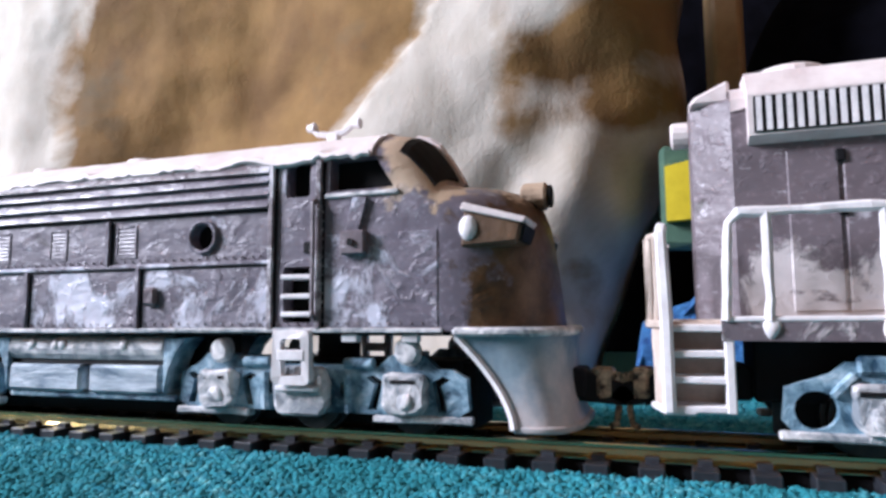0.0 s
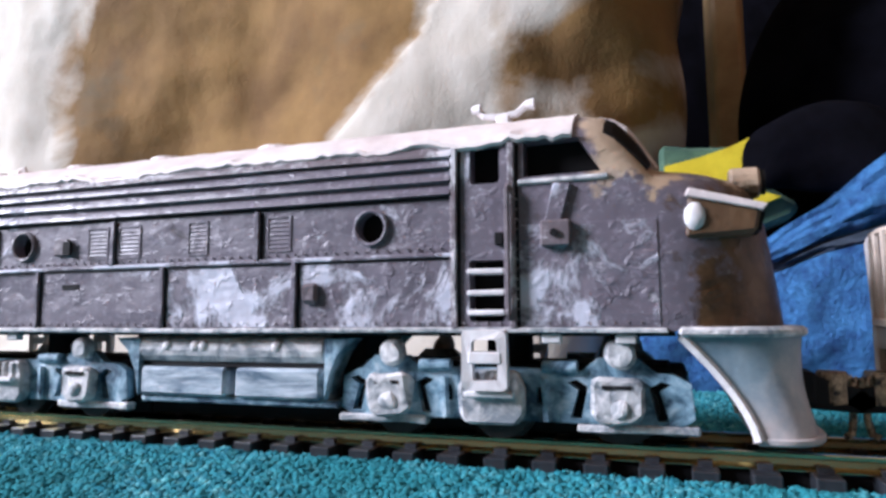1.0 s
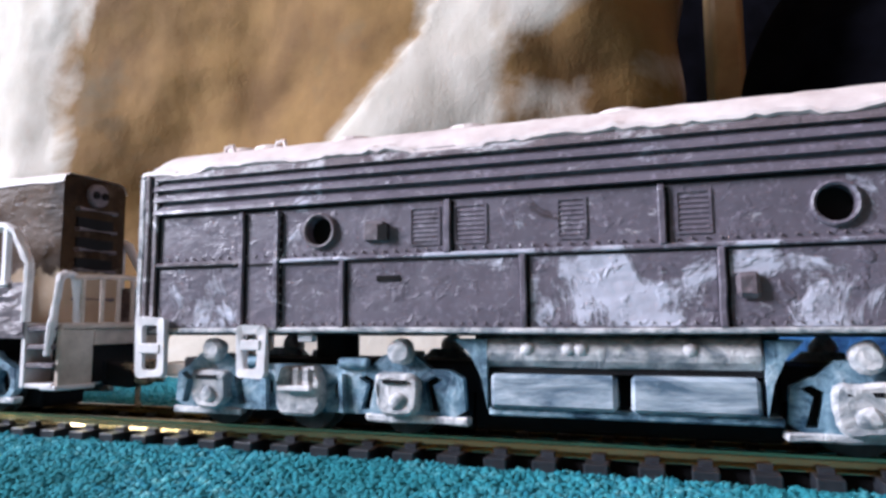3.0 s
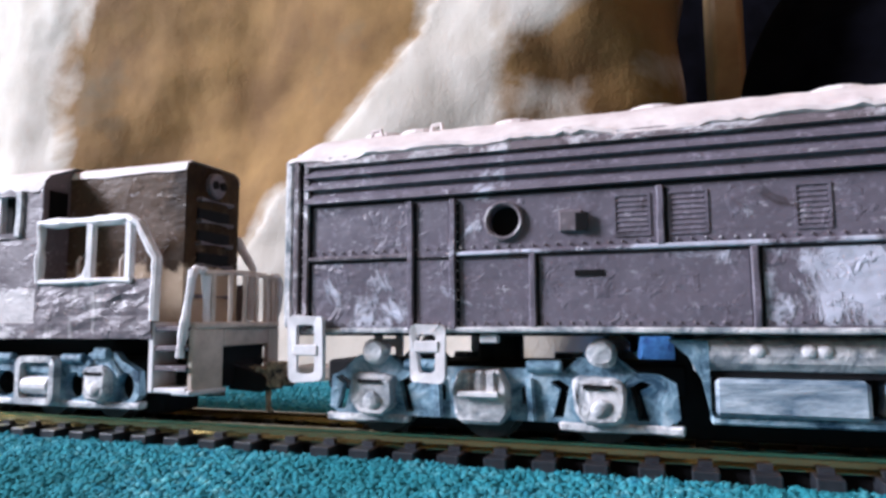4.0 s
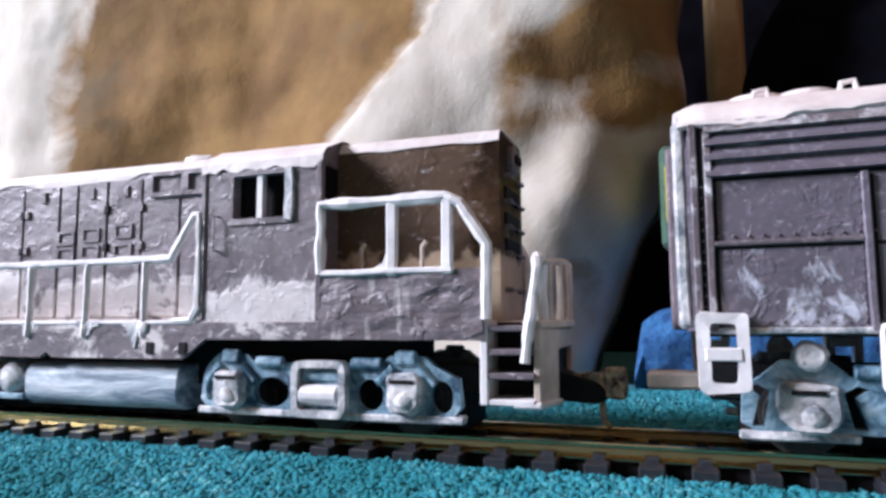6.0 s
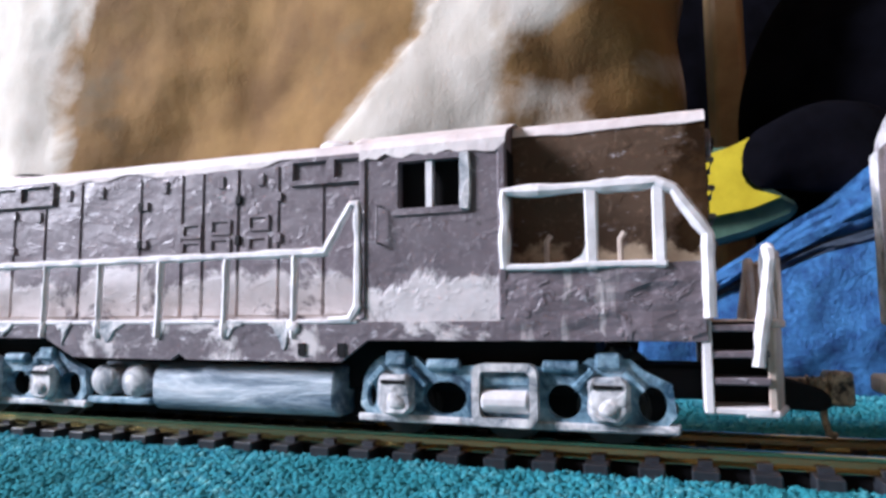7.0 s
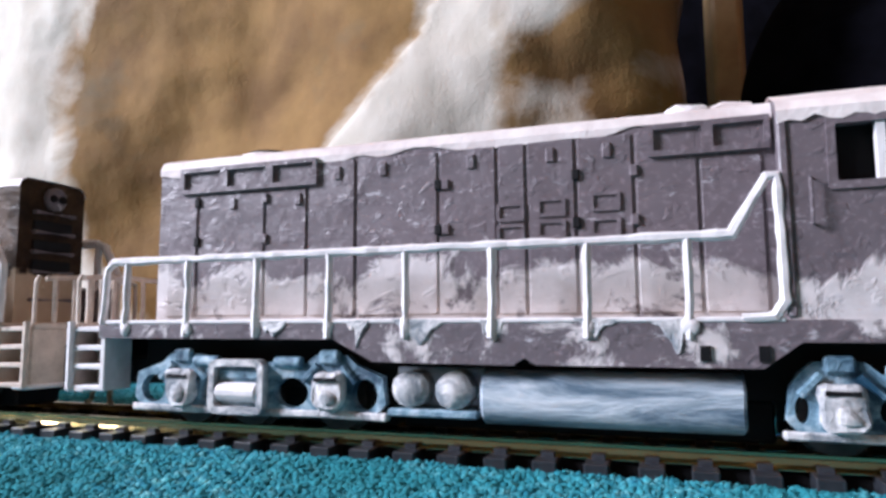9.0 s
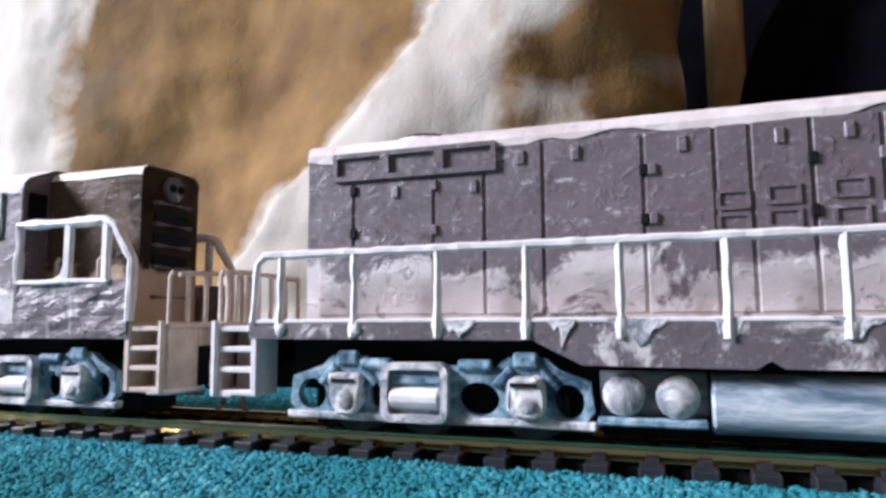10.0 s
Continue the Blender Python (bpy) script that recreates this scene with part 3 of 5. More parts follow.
def frame_loop(bm, outer, inner, a, b):
    """A flat ring between two outlines of equal length, drawn out from a to b along y."""
    n = len(outer)
    v = [[bm.verts.new((p[0], d, p[1])) for p in line] for line, d in ((outer, a), (inner, a), (inner, b), (outer, b))]
    for k in range(n):
        j = (k + 1) % n
        for i in range(4):
            bm.faces.new((v[i][k], v[i][j], v[(i + 1) % 4][j], v[(i + 1) % 4][k]))
    return bm


def truck_side(tr, s, axles, x0, x1, mid, style):
    """One cast side of a three-axle truck."""
    ya, yb = s * 12.2, s * 14.2
    a, c, e = axles
    if style == "a":
        plate = [(x0, 8.0), (x0 + 2, 6.8), (x1 - 2, 6.8), (x1, 8.0), (x1 - 0.4, 13.6), (x1 - 3, 15.0), (e + 6, 15.2), (e + 3.2, 17.6), (e - 3.2, 17.6), (e - 6, 15.2), (c + 7, 15.6), (c - 7, 15.6), (a + 6, 15.2), (a + 3.2, 17.6), (a - 3.2, 17.6), (a - 6, 15.2), (x0 + 3, 15.0), (x0 + 0.4, 13.6)]
        side = part("side_frame", prism(B(), plate, ya, yb), M_TRUCK, tr)
        holes = []
        for ax, d, lean in ((a, -1, -1.2), (a, 1, 1.2), (e, -1, -1.2), (e, 1, 1.2)):
            x = ax + d * 5.7
            holes.append(part("cutter", prism(B(), [(x - 0.9 + lean, 7.6), (x + 0.9 + lean, 7.6), (x + 0.8, 12.2), (x + d * 1.8 + 0.8, 13.4), (x + d * 1.8 - 0.8, 13.9), (x - 0.8, 12.8)] if d > 0 else [(x - 0.9 + lean, 7.6), (x + 0.9 + lean, 7.6), (x + 0.8, 12.8), (x - 1.0, 13.9), (x - 2.6, 13.4), (x - 0.8, 12.2)], s * 10, s * 18), M_TRUCK, tr))
        for x in (mid[0] - 2.6, mid[1] + 2.6):
            holes.append(part("cutter", prism(B(), arch(x - 0.9, x + 0.9, 12.6, 9.6, 0.6, 3), s * 10, s * 18), M_TRUCK, tr))
        cut(side, holes)
    else:
        plate = [(x0, 8.5), (x0 + 1.5, 6.8), (x1 - 1.5, 6.8), (x1, 8.5), (x1 - 0.6, 13.5)]
        for ax in (e, c, a):
            plate += [(ax + 5.5, 15.6), (ax + 3.4, 17.4), (ax - 3.4, 17.4), (ax - 5.5, 15.6)] if ax != c else [(c + 4, 15.9), (c - 4, 15.9)]
        plate += [(x0 + 0.6, 13.5)]
        side = part("side_frame", prism(B(), plate, ya, yb), M_TRUCK, tr)
        holes = []
        for p, q in ((a + 3.8, mid[0] - 0.4), (mid[1] + 0.4, e - 3.8), (x0 + 0.9, a - 3.9), (e + 3.9, x1 - 0.9)):
            if q - p > 1.6:
                rx, cx = (q - p) / 2 * 0.8, (p + q) / 2
                ring = [(cx + rx * math.cos(k * math.pi / 9), 10.2 + min(2.9, rx * 1.5 + 0.5) * math.sin(k * math.pi / 9)) for k in range(18)]
                holes.append(part("cutter", prism(B(), ring, s * 10, s * 18), M_TRUCK, tr))
        cut(side, holes)
    for p, q in (((x0 - 0.5, a + 6.8), (e - 6.8, x1 + 0.5)) if style == "a" else ((x0 - 0.5, x1 + 0.5),)):
        part("foot_rail", box(B(), p, q, min(ya, s * 14.6), max(ya, s * 14.6), 5.5, 6.9), M_BOX, tr, "pale foot rail", bevel=0.3, wobble=0.4, sub=4)
    for ax in (a, e):
        w = 4.3 if style == "a" else 3.4
        bm = prism(B(), [(ax - w, 13.4), (ax - w * 0.9, 8.2), (ax - w * 0.5, 6.9), (ax + w * 0.6, 6.9), (ax + w, 8.4), (ax + w, 13.4), (ax + w * 0.7, 14.4), (ax - w * 0.8, 14.4)], s * 13.8, s * 16.4)
        bx = part("bearing_box", bm, M_BOX, tr, "chalky white bearing box", bevel=0.6, wobble=0.6, sub=3)
        part("bearing_cap", ball(B(), (ax + 0.3, s * 16.3, 9.6), 1.8, 0.8, 1.6), M_BOX, bx, wobble=0.7)
        part("bearing_slot", box(B(), ax - 2.4, ax + 2.2, min(s * 15.9, s * 16.6), max(s * 15.9, s * 16.6), 12.6, 13.3), M_BLACK, bx)
        if style == "a":
            part("damper", drum(B(), (ax + 0.6, s * 14.8, 18.2), 2.4, 3.0, "y", 14), M_BOX, tr, "round white damper cap", bevel=0.7, wobble=0.5)
        else:
            part("spring_seat", box(B(), ax - 2.2, ax + 2.2, min(s * 13.6, s * 15.2), max(s * 13.6, s * 15.2), 15.6, 18.4), M_TRUCK, tr, bevel=0.5)
            for d in (-1, 1):
                part("strut", rod(B(), [(ax + d * 2.6, s * 14.6, 15.5), (ax + d * 5.6, s * 14.6, 12.4)], 0.7), M_TRUCK, tr)
    m0, m1 = mid
    if style == "a":
        bm = prism(B(), [(m0, 12.4), (m0 + 0.5, 7.4), (m0 + 1.6, 6.2), (m1 - 1.4, 6.2), (m1, 8), (m1, 12.4), (m1 - 1.4, 15.4), (m0 + 1.4, 15.4)], s * 13.9, s * 16.8)
        sp = part("spring_box", bm, M_BOX, tr, "chalky white spring box", bevel=0.6, wobble=0.35)
        part("step_plate", box(B(), m0 + 1.6, m1 - 1.4, min(s * 16.9, s * 18.4), max(s * 16.9, s * 18.4), 10.9, 11.9), M_WHITE, sp, bevel=0.2)
        for d in (m0 + 3.0, (m0 + m1) / 2, m1 - 3.0):
            part("spring_rib", box(B(), d - 0.7, d + 0.7, min(s * 16.4, s * 17.3), max(s * 16.4, s * 17.3), 11.6, 15.2), M_BOX, sp, bevel=0.3, wobble=0.3)
        for d in (m0 - 3.2, m1 + 3.2):
            part("hanger", rod(B(), [(d, s * 14.4, 14), (d + 0.4, s * 14.6, 7)], 0.8), M_TRUCK, tr)
    else:
        bm = frame_loop(B(), arch(m0, m1, 16.4, 5.9, 1.8), arch(m0 + 1.3, m1 - 1.3, 15.1, 7.2, 1.0), s * 13.9, s * 16.2)
        fr = part("cushion_frame", bm, M_BOX, tr, "pale round-cornered cushion frame", wobble=0.12)
        part("cushion", drum(B(), ((m0 + m1) / 2, s * 14.6, 10.0), 2.0, (m1 - m0) - 3.2, "x", 12), M_WHITE, fr, "white cushion roll", bevel=0.4)
        part("cushion_seat", box(B(), m0 + 1.6, m1 - 1.6, min(s * 13.4, s * 15.0), max(s * 13.4, s * 15.0), 12.6, 14.4), M_TRUCK, fr, bevel=0.3)
    part("brake_cylinder", drum(B(), ((a + c) / 2 - 1, s * 14.5, 16.0), 1.1, 6, "x", 10), M_TRUCK, tr, bevel=0.2)
    part("brake_cylinder", drum(B(), ((c + e) / 2 + 1, s * 14.5, 16.0), 1.1, 6, "x", 10), M_TRUCK, tr, bevel=0.2)


def truck(loco, axles, x0, x1, mid, style):
    tr = part("truck", box(B(), x0 + 1, x1 - 1, -6.2, 6.2, 3.5, 15.8), M_BLACK, loco, "six-wheel truck with pale grey cast sides", bevel=0.5)
    for s in (-1, 1):
        truck_side(tr, s, axles, x0, x1, mid, style)
    for ax in axles:
        wheelset(loco, ax)


def ladder(parent, x0, x1, y, z0, z1, rungs, r=1.0, name="ladder", thick=1.6):
    bm = frame_loop(B(), arch(x0, x1, z1, z0, 1.0, 3), arch(x0 + 1.6, x1 - 1.6, z1 - 1.6, z0 + 1.5, 0.7, 3), y - thick / 2, y + thick / 2)
    lad = part(name, bm, M_WHITE, parent, "chalky white step ladder", wobble=0.5)
    for z in rungs:
        part("rung", box(B(), x0 + 1.0, x1 - 1.0, y - thick * 0.6, y + thick * 0.6, z - r, z + r), M_WHITE, lad, bevel=0.2)
    return lad


def cut(ob, cutters):
    """Takes the cutters' shapes out of a mesh for good."""
    for c in cutters:
        mod = ob.modifiers.new("cut", "BOOLEAN")
        mod.operation, mod.solver, mod.object = "DIFFERENCE", "EXACT", c
    bpy.context.view_layer.update()
    data = bpy.data.meshes.new_from_object(ob.evaluated_get(bpy.context.evaluated_depsgraph_get()))
    ob.modifiers.clear()
    ob.data = data
    data.polygons.foreach_set("use_smooth", [True] * len(data.polygons))
    data.set_sharp_from_angle(angle=radians(32))
    for c in cutters:
        bpy.data.objects.remove(c)


LOCOS = []


# ---- the streamlined cab unit ----
E_ST = [(-217, 17.2, 50, 60.4), (-215, 17.6, 52, 61.4), (-52, 17.6, 52, 61.8), (-48, 17.6, 50.6, 61.2), (-45.4, 17.6, 48.6, 59.8), (-42, 17.6, 46, 55.2), (-39.4, 17.6, 44.6, 50.6), (-36, 17.4, 43.5, 50),
        (-32, 16.6, 42.5, 49.8), (-28, 14.8, 41, 49.3), (-24.5, 12.2, 39.5, 48.4), (-22, 9.4, 38, 47), (-20.4, 6.4, 36.5, 45), (-19.6, 3.4, 35, 42)]


def e_at(x):
    for a, b in zip(E_ST, E_ST[1:]):
        if x <= b[0]:
            t = max(0.0, (x - a[0]) / (b[0] - a[0]))
            return [p + (q - p) * t for p, q in zip(a[1:], b[1:])]
    return list(E_ST[-1][1:])


def e_top(x, y):
    w, zs, zt = e_at(x)
    return zs + (zt - zs) * math.sqrt(max(0.0, 1 - (y / w) ** 2))


def rake(x, z):
    return x - 0.12 * (z - 22) * smooth(-44, -24, x)


def streamliner():
    OFFSET[0] = -117.0
    loco = thing("diesel_locomotive", "worn grey-primed streamlined model diesel with white chalky patches, on the rails", "model locomotive", "model train")
    bm = B()
    xs = [-217, -215] + list(range(-210, -52, 10)) + [-52, -50, -48, -46.6, -45.4, -44, -42, -40.6, -39.4, -38, -36, -34, -32, -30, -28, -26, -24.5, -23, -22, -21, -20.4, -19.6]
    rings = []
    for x in xs:
        w, zs, zt = e_at(x)
        prof = [(-w, z) for z in (22, 26, 30, 35, 40)] + [(-w, min(zs, 45)), (-w, zs)] if zs > 45 else [(-w, 22 + (zs - 22) * k / 6) for k in range(7)]
        angles = [math.pi - math.pi * k / 14 for k in range(1, 14)]
        for a in angles:
            c, sn = math.cos(a), math.sin(a)
            prof.append((w * c, zs + (zt - zs) * sn))
        prof += [(-p[0], p[1]) for p in reversed(prof[:7])]
        rings.append([bm.verts.new((rake(x, z), y, z)) for y, z in prof])
    for a, b in zip(rings, rings[1:]):
        n = len(a)
        for k in range(n):
            bm.faces.new((a[k], a[(k + 1) % n], b[(k + 1) % n], b[k]))
    bm.faces.new(rings[0]), bm.faces.new(rings[-1][::-1])
    body = part("body", bm, M_SIDE, loco, "grey-primed shell with chipped white paint")
    cutters = []
    for s in (-1, 1):
        for pts in (arch(-70.2, -64.8, 54.6, 47.6, 0.7, 2), [(-60.6, 48.2), (-60.6, 54.4), (-51.4, 54.6), (-47.4, 48.4)], arch(-70.4, -64.2, 34.2, 23.6, 0.5, 2)):
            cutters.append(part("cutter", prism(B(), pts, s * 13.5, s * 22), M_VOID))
        for x in (-174.8, -89.0):
            cutters.append(part("cutter", drum(B(), (x, s * 17.5, 40.8), 2.75, 7, "y", 24), M_VOID))
    for c in cutters:
        c.parent = loco
    cut(body, cutters)
    for s in (-1, 1):
        # black panels close the cut pockets in place of the unlit cab inside
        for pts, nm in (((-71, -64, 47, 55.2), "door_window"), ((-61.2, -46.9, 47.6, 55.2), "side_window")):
            part(nm, box(B(), pts[0], pts[1], min(s * 13.6, s * 14), max(s * 13.6, s * 14), pts[2], pts[3]), M_VOID, loco, "black panel standing for the dark inside of a window opening")
        # black back panel stands for the shaded depth behind the rungs
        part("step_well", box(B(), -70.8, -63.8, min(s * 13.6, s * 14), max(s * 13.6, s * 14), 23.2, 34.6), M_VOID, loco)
        for z in (25.2, 28.6, 32.2):
            part("rung", box(B(), -70.6, -64.0, min(s * 15.5, s * 18.3), max(s * 15.5, s * 18.3), z - 0.48, z + 0.48), M_WHITE, loco, bevel=0.2, wobble=0.15)
        for x in (-174.8, -89.0):
            p = part("porthole", hoop(B(), (x, s * 17.75, 40.8), 3.1, 0.75, 0.9), M_SHELL if x < -100 else M_SIDE, loco, "raised round porthole rim")
            part("porthole_glass", drum(B(), (x, s * 15.4, 40.8), 3.0, 0.4, "y", 20), M_VOID, p)
        # grille bands under the roof
        for z in (45.9, 48.4, 50.7, 52.9):
            prof = [(s * 17.4, z), (s * 18.7, z + 0.1), (s * 18.5, z + 0.7), (s * 17.7, z + 2.0), (s * 17.4, z + 2.1)]
            bm = prism(B(), prof, -213.6, -73.6, "x")
            part("grille_strip", bm, M_EDGE if z > 52 else M_SIDE, loco, wobble=0.3, sub=8)
        # black strip for the shadow line under the lowest grille band
        part("grille_shadow_strip", box(B(), -213.6, -73.6, min(s * 17.3, s * 17.75), max(s * 17.3, s * 17.75), 45.2, 45.85), M_BLACK, loco)
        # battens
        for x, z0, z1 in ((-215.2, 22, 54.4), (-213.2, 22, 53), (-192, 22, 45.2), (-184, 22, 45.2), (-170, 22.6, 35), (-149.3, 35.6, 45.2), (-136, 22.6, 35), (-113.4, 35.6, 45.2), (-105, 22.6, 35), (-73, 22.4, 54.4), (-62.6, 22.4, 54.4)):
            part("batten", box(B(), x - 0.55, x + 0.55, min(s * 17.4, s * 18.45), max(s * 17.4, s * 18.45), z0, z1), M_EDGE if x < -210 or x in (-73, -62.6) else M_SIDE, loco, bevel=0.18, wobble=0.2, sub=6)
            # thin black strip beside each batten paints in its shadow
            part("shadow_strip", box(B(), x + 0.5, x + 1.15, min(s * 17.4, s * 17.86), max(s * 17.4, s * 17.86), z0, z1 - 0.4), M_BLACK, loco, wobble=0.15, sub=4)
        part("belt_strip", box(B(), -183.5, -73.5, min(s * 17.4, s * 18.4), max(s * 17.4, s * 18.4), 35.0, 35.8), M_BELT, loco, bevel=0.2, wobble=0.3, sub=8)
        part("belt_strip", box(B(), -212.8, -192.5, min(s * 17.4, s * 18.4), max(s * 17.4, s * 18.4), 35.0, 35.8), M_EDGE, loco, bevel=0.2, wobble=0.15)
        # black strip paints the shadow under the belt strips
        part("shadow_strip", box(B(), -212.8, -73.5, min(s * 17.4, s * 17.86), max(s * 17.4, s * 17.86), 34.5, 35.05), M_BLACK, loco)
        part("sill_strip", box(B(), -214, -38, min(s * 17.2, s * 18.3), max(s * 17.2, s * 18.3), 21.6, 22.6), M_BOX, loco, "worn white sill edge", bevel=0.25, wobble=0.4, sub=6)
        for x0, x1 in ((-104.4, -73.6), (-135.4, -105.6), (-169.4, -136.6), (-212.6, -192.6), (-61.8, -39)):
            part("lower_panel", box(B(), x0, x1, min(s * 17.3, s * 17.72), max(s * 17.3, s * 17.72), 22.7, 34.9 if x0 < -70 else 40), M_LOWSIDE if x0 > -140 or x0 < -200 else M_SIDE, loco, "smeared grey panel", bevel=0.15)
        rivets = B()
        spots = [(x, z) for x in (-214.2, -192.8, -183.2, -73.8, -61.8) for z in np.arange(24, 45, 1.7)] + [(x, 36.5) for x in np.arange(-212, -74, 2.1)] + [(x, 23.4) for x in np.arange(-212, -40, 2.1)]
        for x, z in spots:
            bmesh.ops.create_icosphere(rivets, subdivisions=1, radius=0.25, matrix=Matrix.Translation((float(x), s * 17.8, float(z))))
        part("rivets", rivets, M_EDGE, loco)["kind"] = "stuff"
        part("rear_door", box(B(), -191.3, -184.7, min(s * 17.3, s * 17.75), max(s * 17.3, s * 17.75), 22.7, 44.8), M_SIDE, loco, bevel=0.15)
        for x0, x1 in ((-156.6, -150.8), (-148.2, -142.2), (-130.2, -125.2), (-111.4, -106.0)):
            lp = part("louver_panel", frame_loop(B(), arch(x0, x1, 44.2, 37.2, 0.2, 1), arch(x0 + 0.4, x1 - 0.4, 43.8, 37.6, 0.1, 1), s * 17.4, s * 17.82), M_SIDE, loco)
            for k in range(7):
                z = 38.0 + k * 0.82
                part("slat", prism(B(), [(s * 17.4, z), (s * 17.78, z), (s * 17.5, z + 0.6)], x0 + 0.5, x1 - 0.5, "x"), M_SIDE, lp)
        hb = part("hatch_box", box(B(), -165.4, -161.4, min(s * 17.4, s * 18.5), max(s * 17.4, s * 18.5), 38.3, 42.0), M_SHELL, loco, bevel=0.3)
        part("hatch_slot", box(B(), -162.6, -160.6, min(s * 18.1, s * 18.65), max(s * 18.1, s * 18.65), 38.4, 41.4), M_VOID, hb)
        part("vent_slot", box(B(), -163.0, -158.4, min(s * 17.4, s * 17.95), max(s * 17.4, s * 17.95), 31.0, 32.0), M_VOID, loco)
        part("filler_cap", box(B(), -103.2, -99.6, min(s * 17.4, s * 19.0), max(s * 17.4, s * 19.0), 27.0, 31.0), M_SHELL, loco, bevel=0.7, wobble=0.3)
        mb = part("mirror_bracket", box(B(), -57.6, -52.6, min(s * 17.4, s * 19.4), max(s * 17.4, s * 19.4), 36.0, 40.4), M_SHELL, loco, bevel=0.3)
        part("mirror_strap", prism(B(), [(-57, 40.3), (-54.2, 40.3), (-52.4, 46.5), (-55.4, 46.8)], s * 17.4, s * 18.4), M_LOWSIDE, mb, bevel=0.2)
        part("mirror_bolt", drum(B(), (-55.2, s * 19.6, 38.2), 0.7, 0.6, "y", 8), M_BLACK, mb)
        part("window_ledge", box(B(), -61.4, -46.4, min(s * 17.4, s * 18.3), max(s * 17.4, s * 18.3), 46.9, 47.8), M_BOX, loco, bevel=0.25, wobble=0.2)
        part("door_handle", box(B(), -65.6, -64.0, min(s * 17.5, s * 18.6), max(s * 17.5, s * 18.6), 36.6, 38.8), M_BLACK, loco, bevel=0.2)
        part("cab_handrail", rod(B(), [(-63.2, s * 18.0, 24), (-63.2, s * 19.2, 25), (-63.2, s * 19.2, 46), (-63.2, s * 18.0, 47)], 0.5), M_SHELL, loco)
        # lamps at the shoulders of the nose
        hs = part("marker_housing", prism(B(), [(-35.2, 36.4), (-24.4, 37.0), (-23.6, 40.8), (-34.3, 43.6)], s * 8, s * 17.4), M_BROWN, loco, "bare brown number board housing with a cream top", bevel=0.7)
        part("housing_top", prism(B(), [(-34.8, 43.3), (-23.6, 40.4), (-22.8, 41.3), (-34.2, 44.6)], s * 8, s * 18.0), M_ROOF, hs, bevel=0.2)
        part("marker_board", prism(B(), [(-24.9, 37.4), (-23.9, 37.4), (-23.2, 40.2), (-24.2, 40.4)], s * 8.4, s * 16.8), M_BLACK, hs)
        part("marker_lamp", ball(B(), (-33.4, s * 17.4, 40.0), 1.7, 0.9, 2.3), M_WHITE, loco, "round white marker lamp", smooth=True)
        # windscreen, laid on the slope of the cab front
        bm = B()
        g = [[(x, s * y) for y in (1.1, 5, 9, 12.6, 15.2)] for x in (-47.4, -46, -44.2, -42, -40.2)]
        vs = [[bm.verts.new((x + 0.2, y, e_top(x, y) + 0.15)) for x, y in row] for row in g]
        for a, b in zip(vs, vs[1:]):
            for k in range(4):
                bm.faces.new((a[k], a[k + 1], b[k + 1], b[k]))
        ext = bmesh.ops.extrude_face_region(bm, geom=bm.faces[:])
        for q in ext["geom"]:
            if isinstance(q, bmesh.types.BMVert):
                q.co.z -= 0.8
                q.co.x -= 0.5
        part("windscreen", bm, M_VOID, loco, "black windscreen pane")
    part("windscreen_post", rod(B(), [(x + 0.4, 0, e_top(x, 0) + 0.4) for x in (-50, -47, -45, -42.5, -39.6)], 0.8), M_ROOF, loco)
    # chalky roof skin with an uneven lower edge
    bm = B()
    rows = []
    for i in range(110):
        x = -217.4 + i * 1.515
        w, zs, zt = e_at(min(x, -52))
        row = []
        for s in (-1, 1):
            lip = 54.9 + 0.7 * noise.noise(Vector((x * 0.55, s, 5))) + 0.9 * noise.noise(Vector((x * 0.12, s, 0))) - 1.6 * max(0, noise.noise(Vector((x * 0.05, 4 * s, 2))))
            side = [(s * (w + 0.75), lip), (s * (w + 0.5), lip + 0.8)]
            for k in range(1, 10):
                a = math.pi / 2 * k / 10
                y = (w + 0.4) * math.cos(a)
                side.append((s * y, zs + (zt - zs) * math.sin(a) + 0.4 + 0.25 * noise.noise(Vector((x * 0.3, y, s)))))
            side = [p for p in side if p[1] >= lip]
            while len(side) < 11:
                side.insert(2, side[1])
            row.append(side[:11])
        pts = row[0] + [(0, zt + 0.5)] + row[1][::-1]
        rows.append([bm.verts.new((rake(x, z), y, z)) for y, z in pts])
    for a, b in zip(rows, rows[1:]):
        for k in range(len(a) - 1):
            bm.faces.new((a[k], a[k + 1], b[k + 1], b[k]))
    ext = bmesh.ops.extrude_face_region(bm, geom=bm.faces[:])
    for q in ext["geom"]:
        if isinstance(q, bmesh.types.BMVert):
            q.co.y *= 0.965
            q.co.z -= 0.5
    bmesh.ops.remove_doubles(bm, verts=bm.verts[:], dist=0.001)
    part("roof_skin", bm, M_ROOF, loco, "chalky pinkish white roof with a ragged edge", smooth=True)
    # nose lamp, horn, roof hatches
    nl = part("nose_lamp", drum(B(), (-24.5, -1.5, 47.6), 2.8, 5.0, "x", 16), M_SIDE, loco, "round nose headlamp in a grey casing", bevel=0.5)
    part("lens", drum(B(), (-21.5, -1.5, 47.6), 2.2, 0.6, "x", 14), M_VOID, nl)
    hn = part("horn", rod(B(), [(-72.6, -4, 65.4), (-71, -4, 64.0), (-68, -4, 63.4), (-64.6, -4, 63.8), (-62, -4, 65.8)], 0.75), M_WHITE, loco, "white air horn on the roof")
    for x, d in ((-72, -1), (-62.5, 1)):
        part("trumpet", drum(B(), (x + d * 0.6, -4, 65.4), 0.8, 1.8, "x", 12, 1.2), M_WHITE, hn)
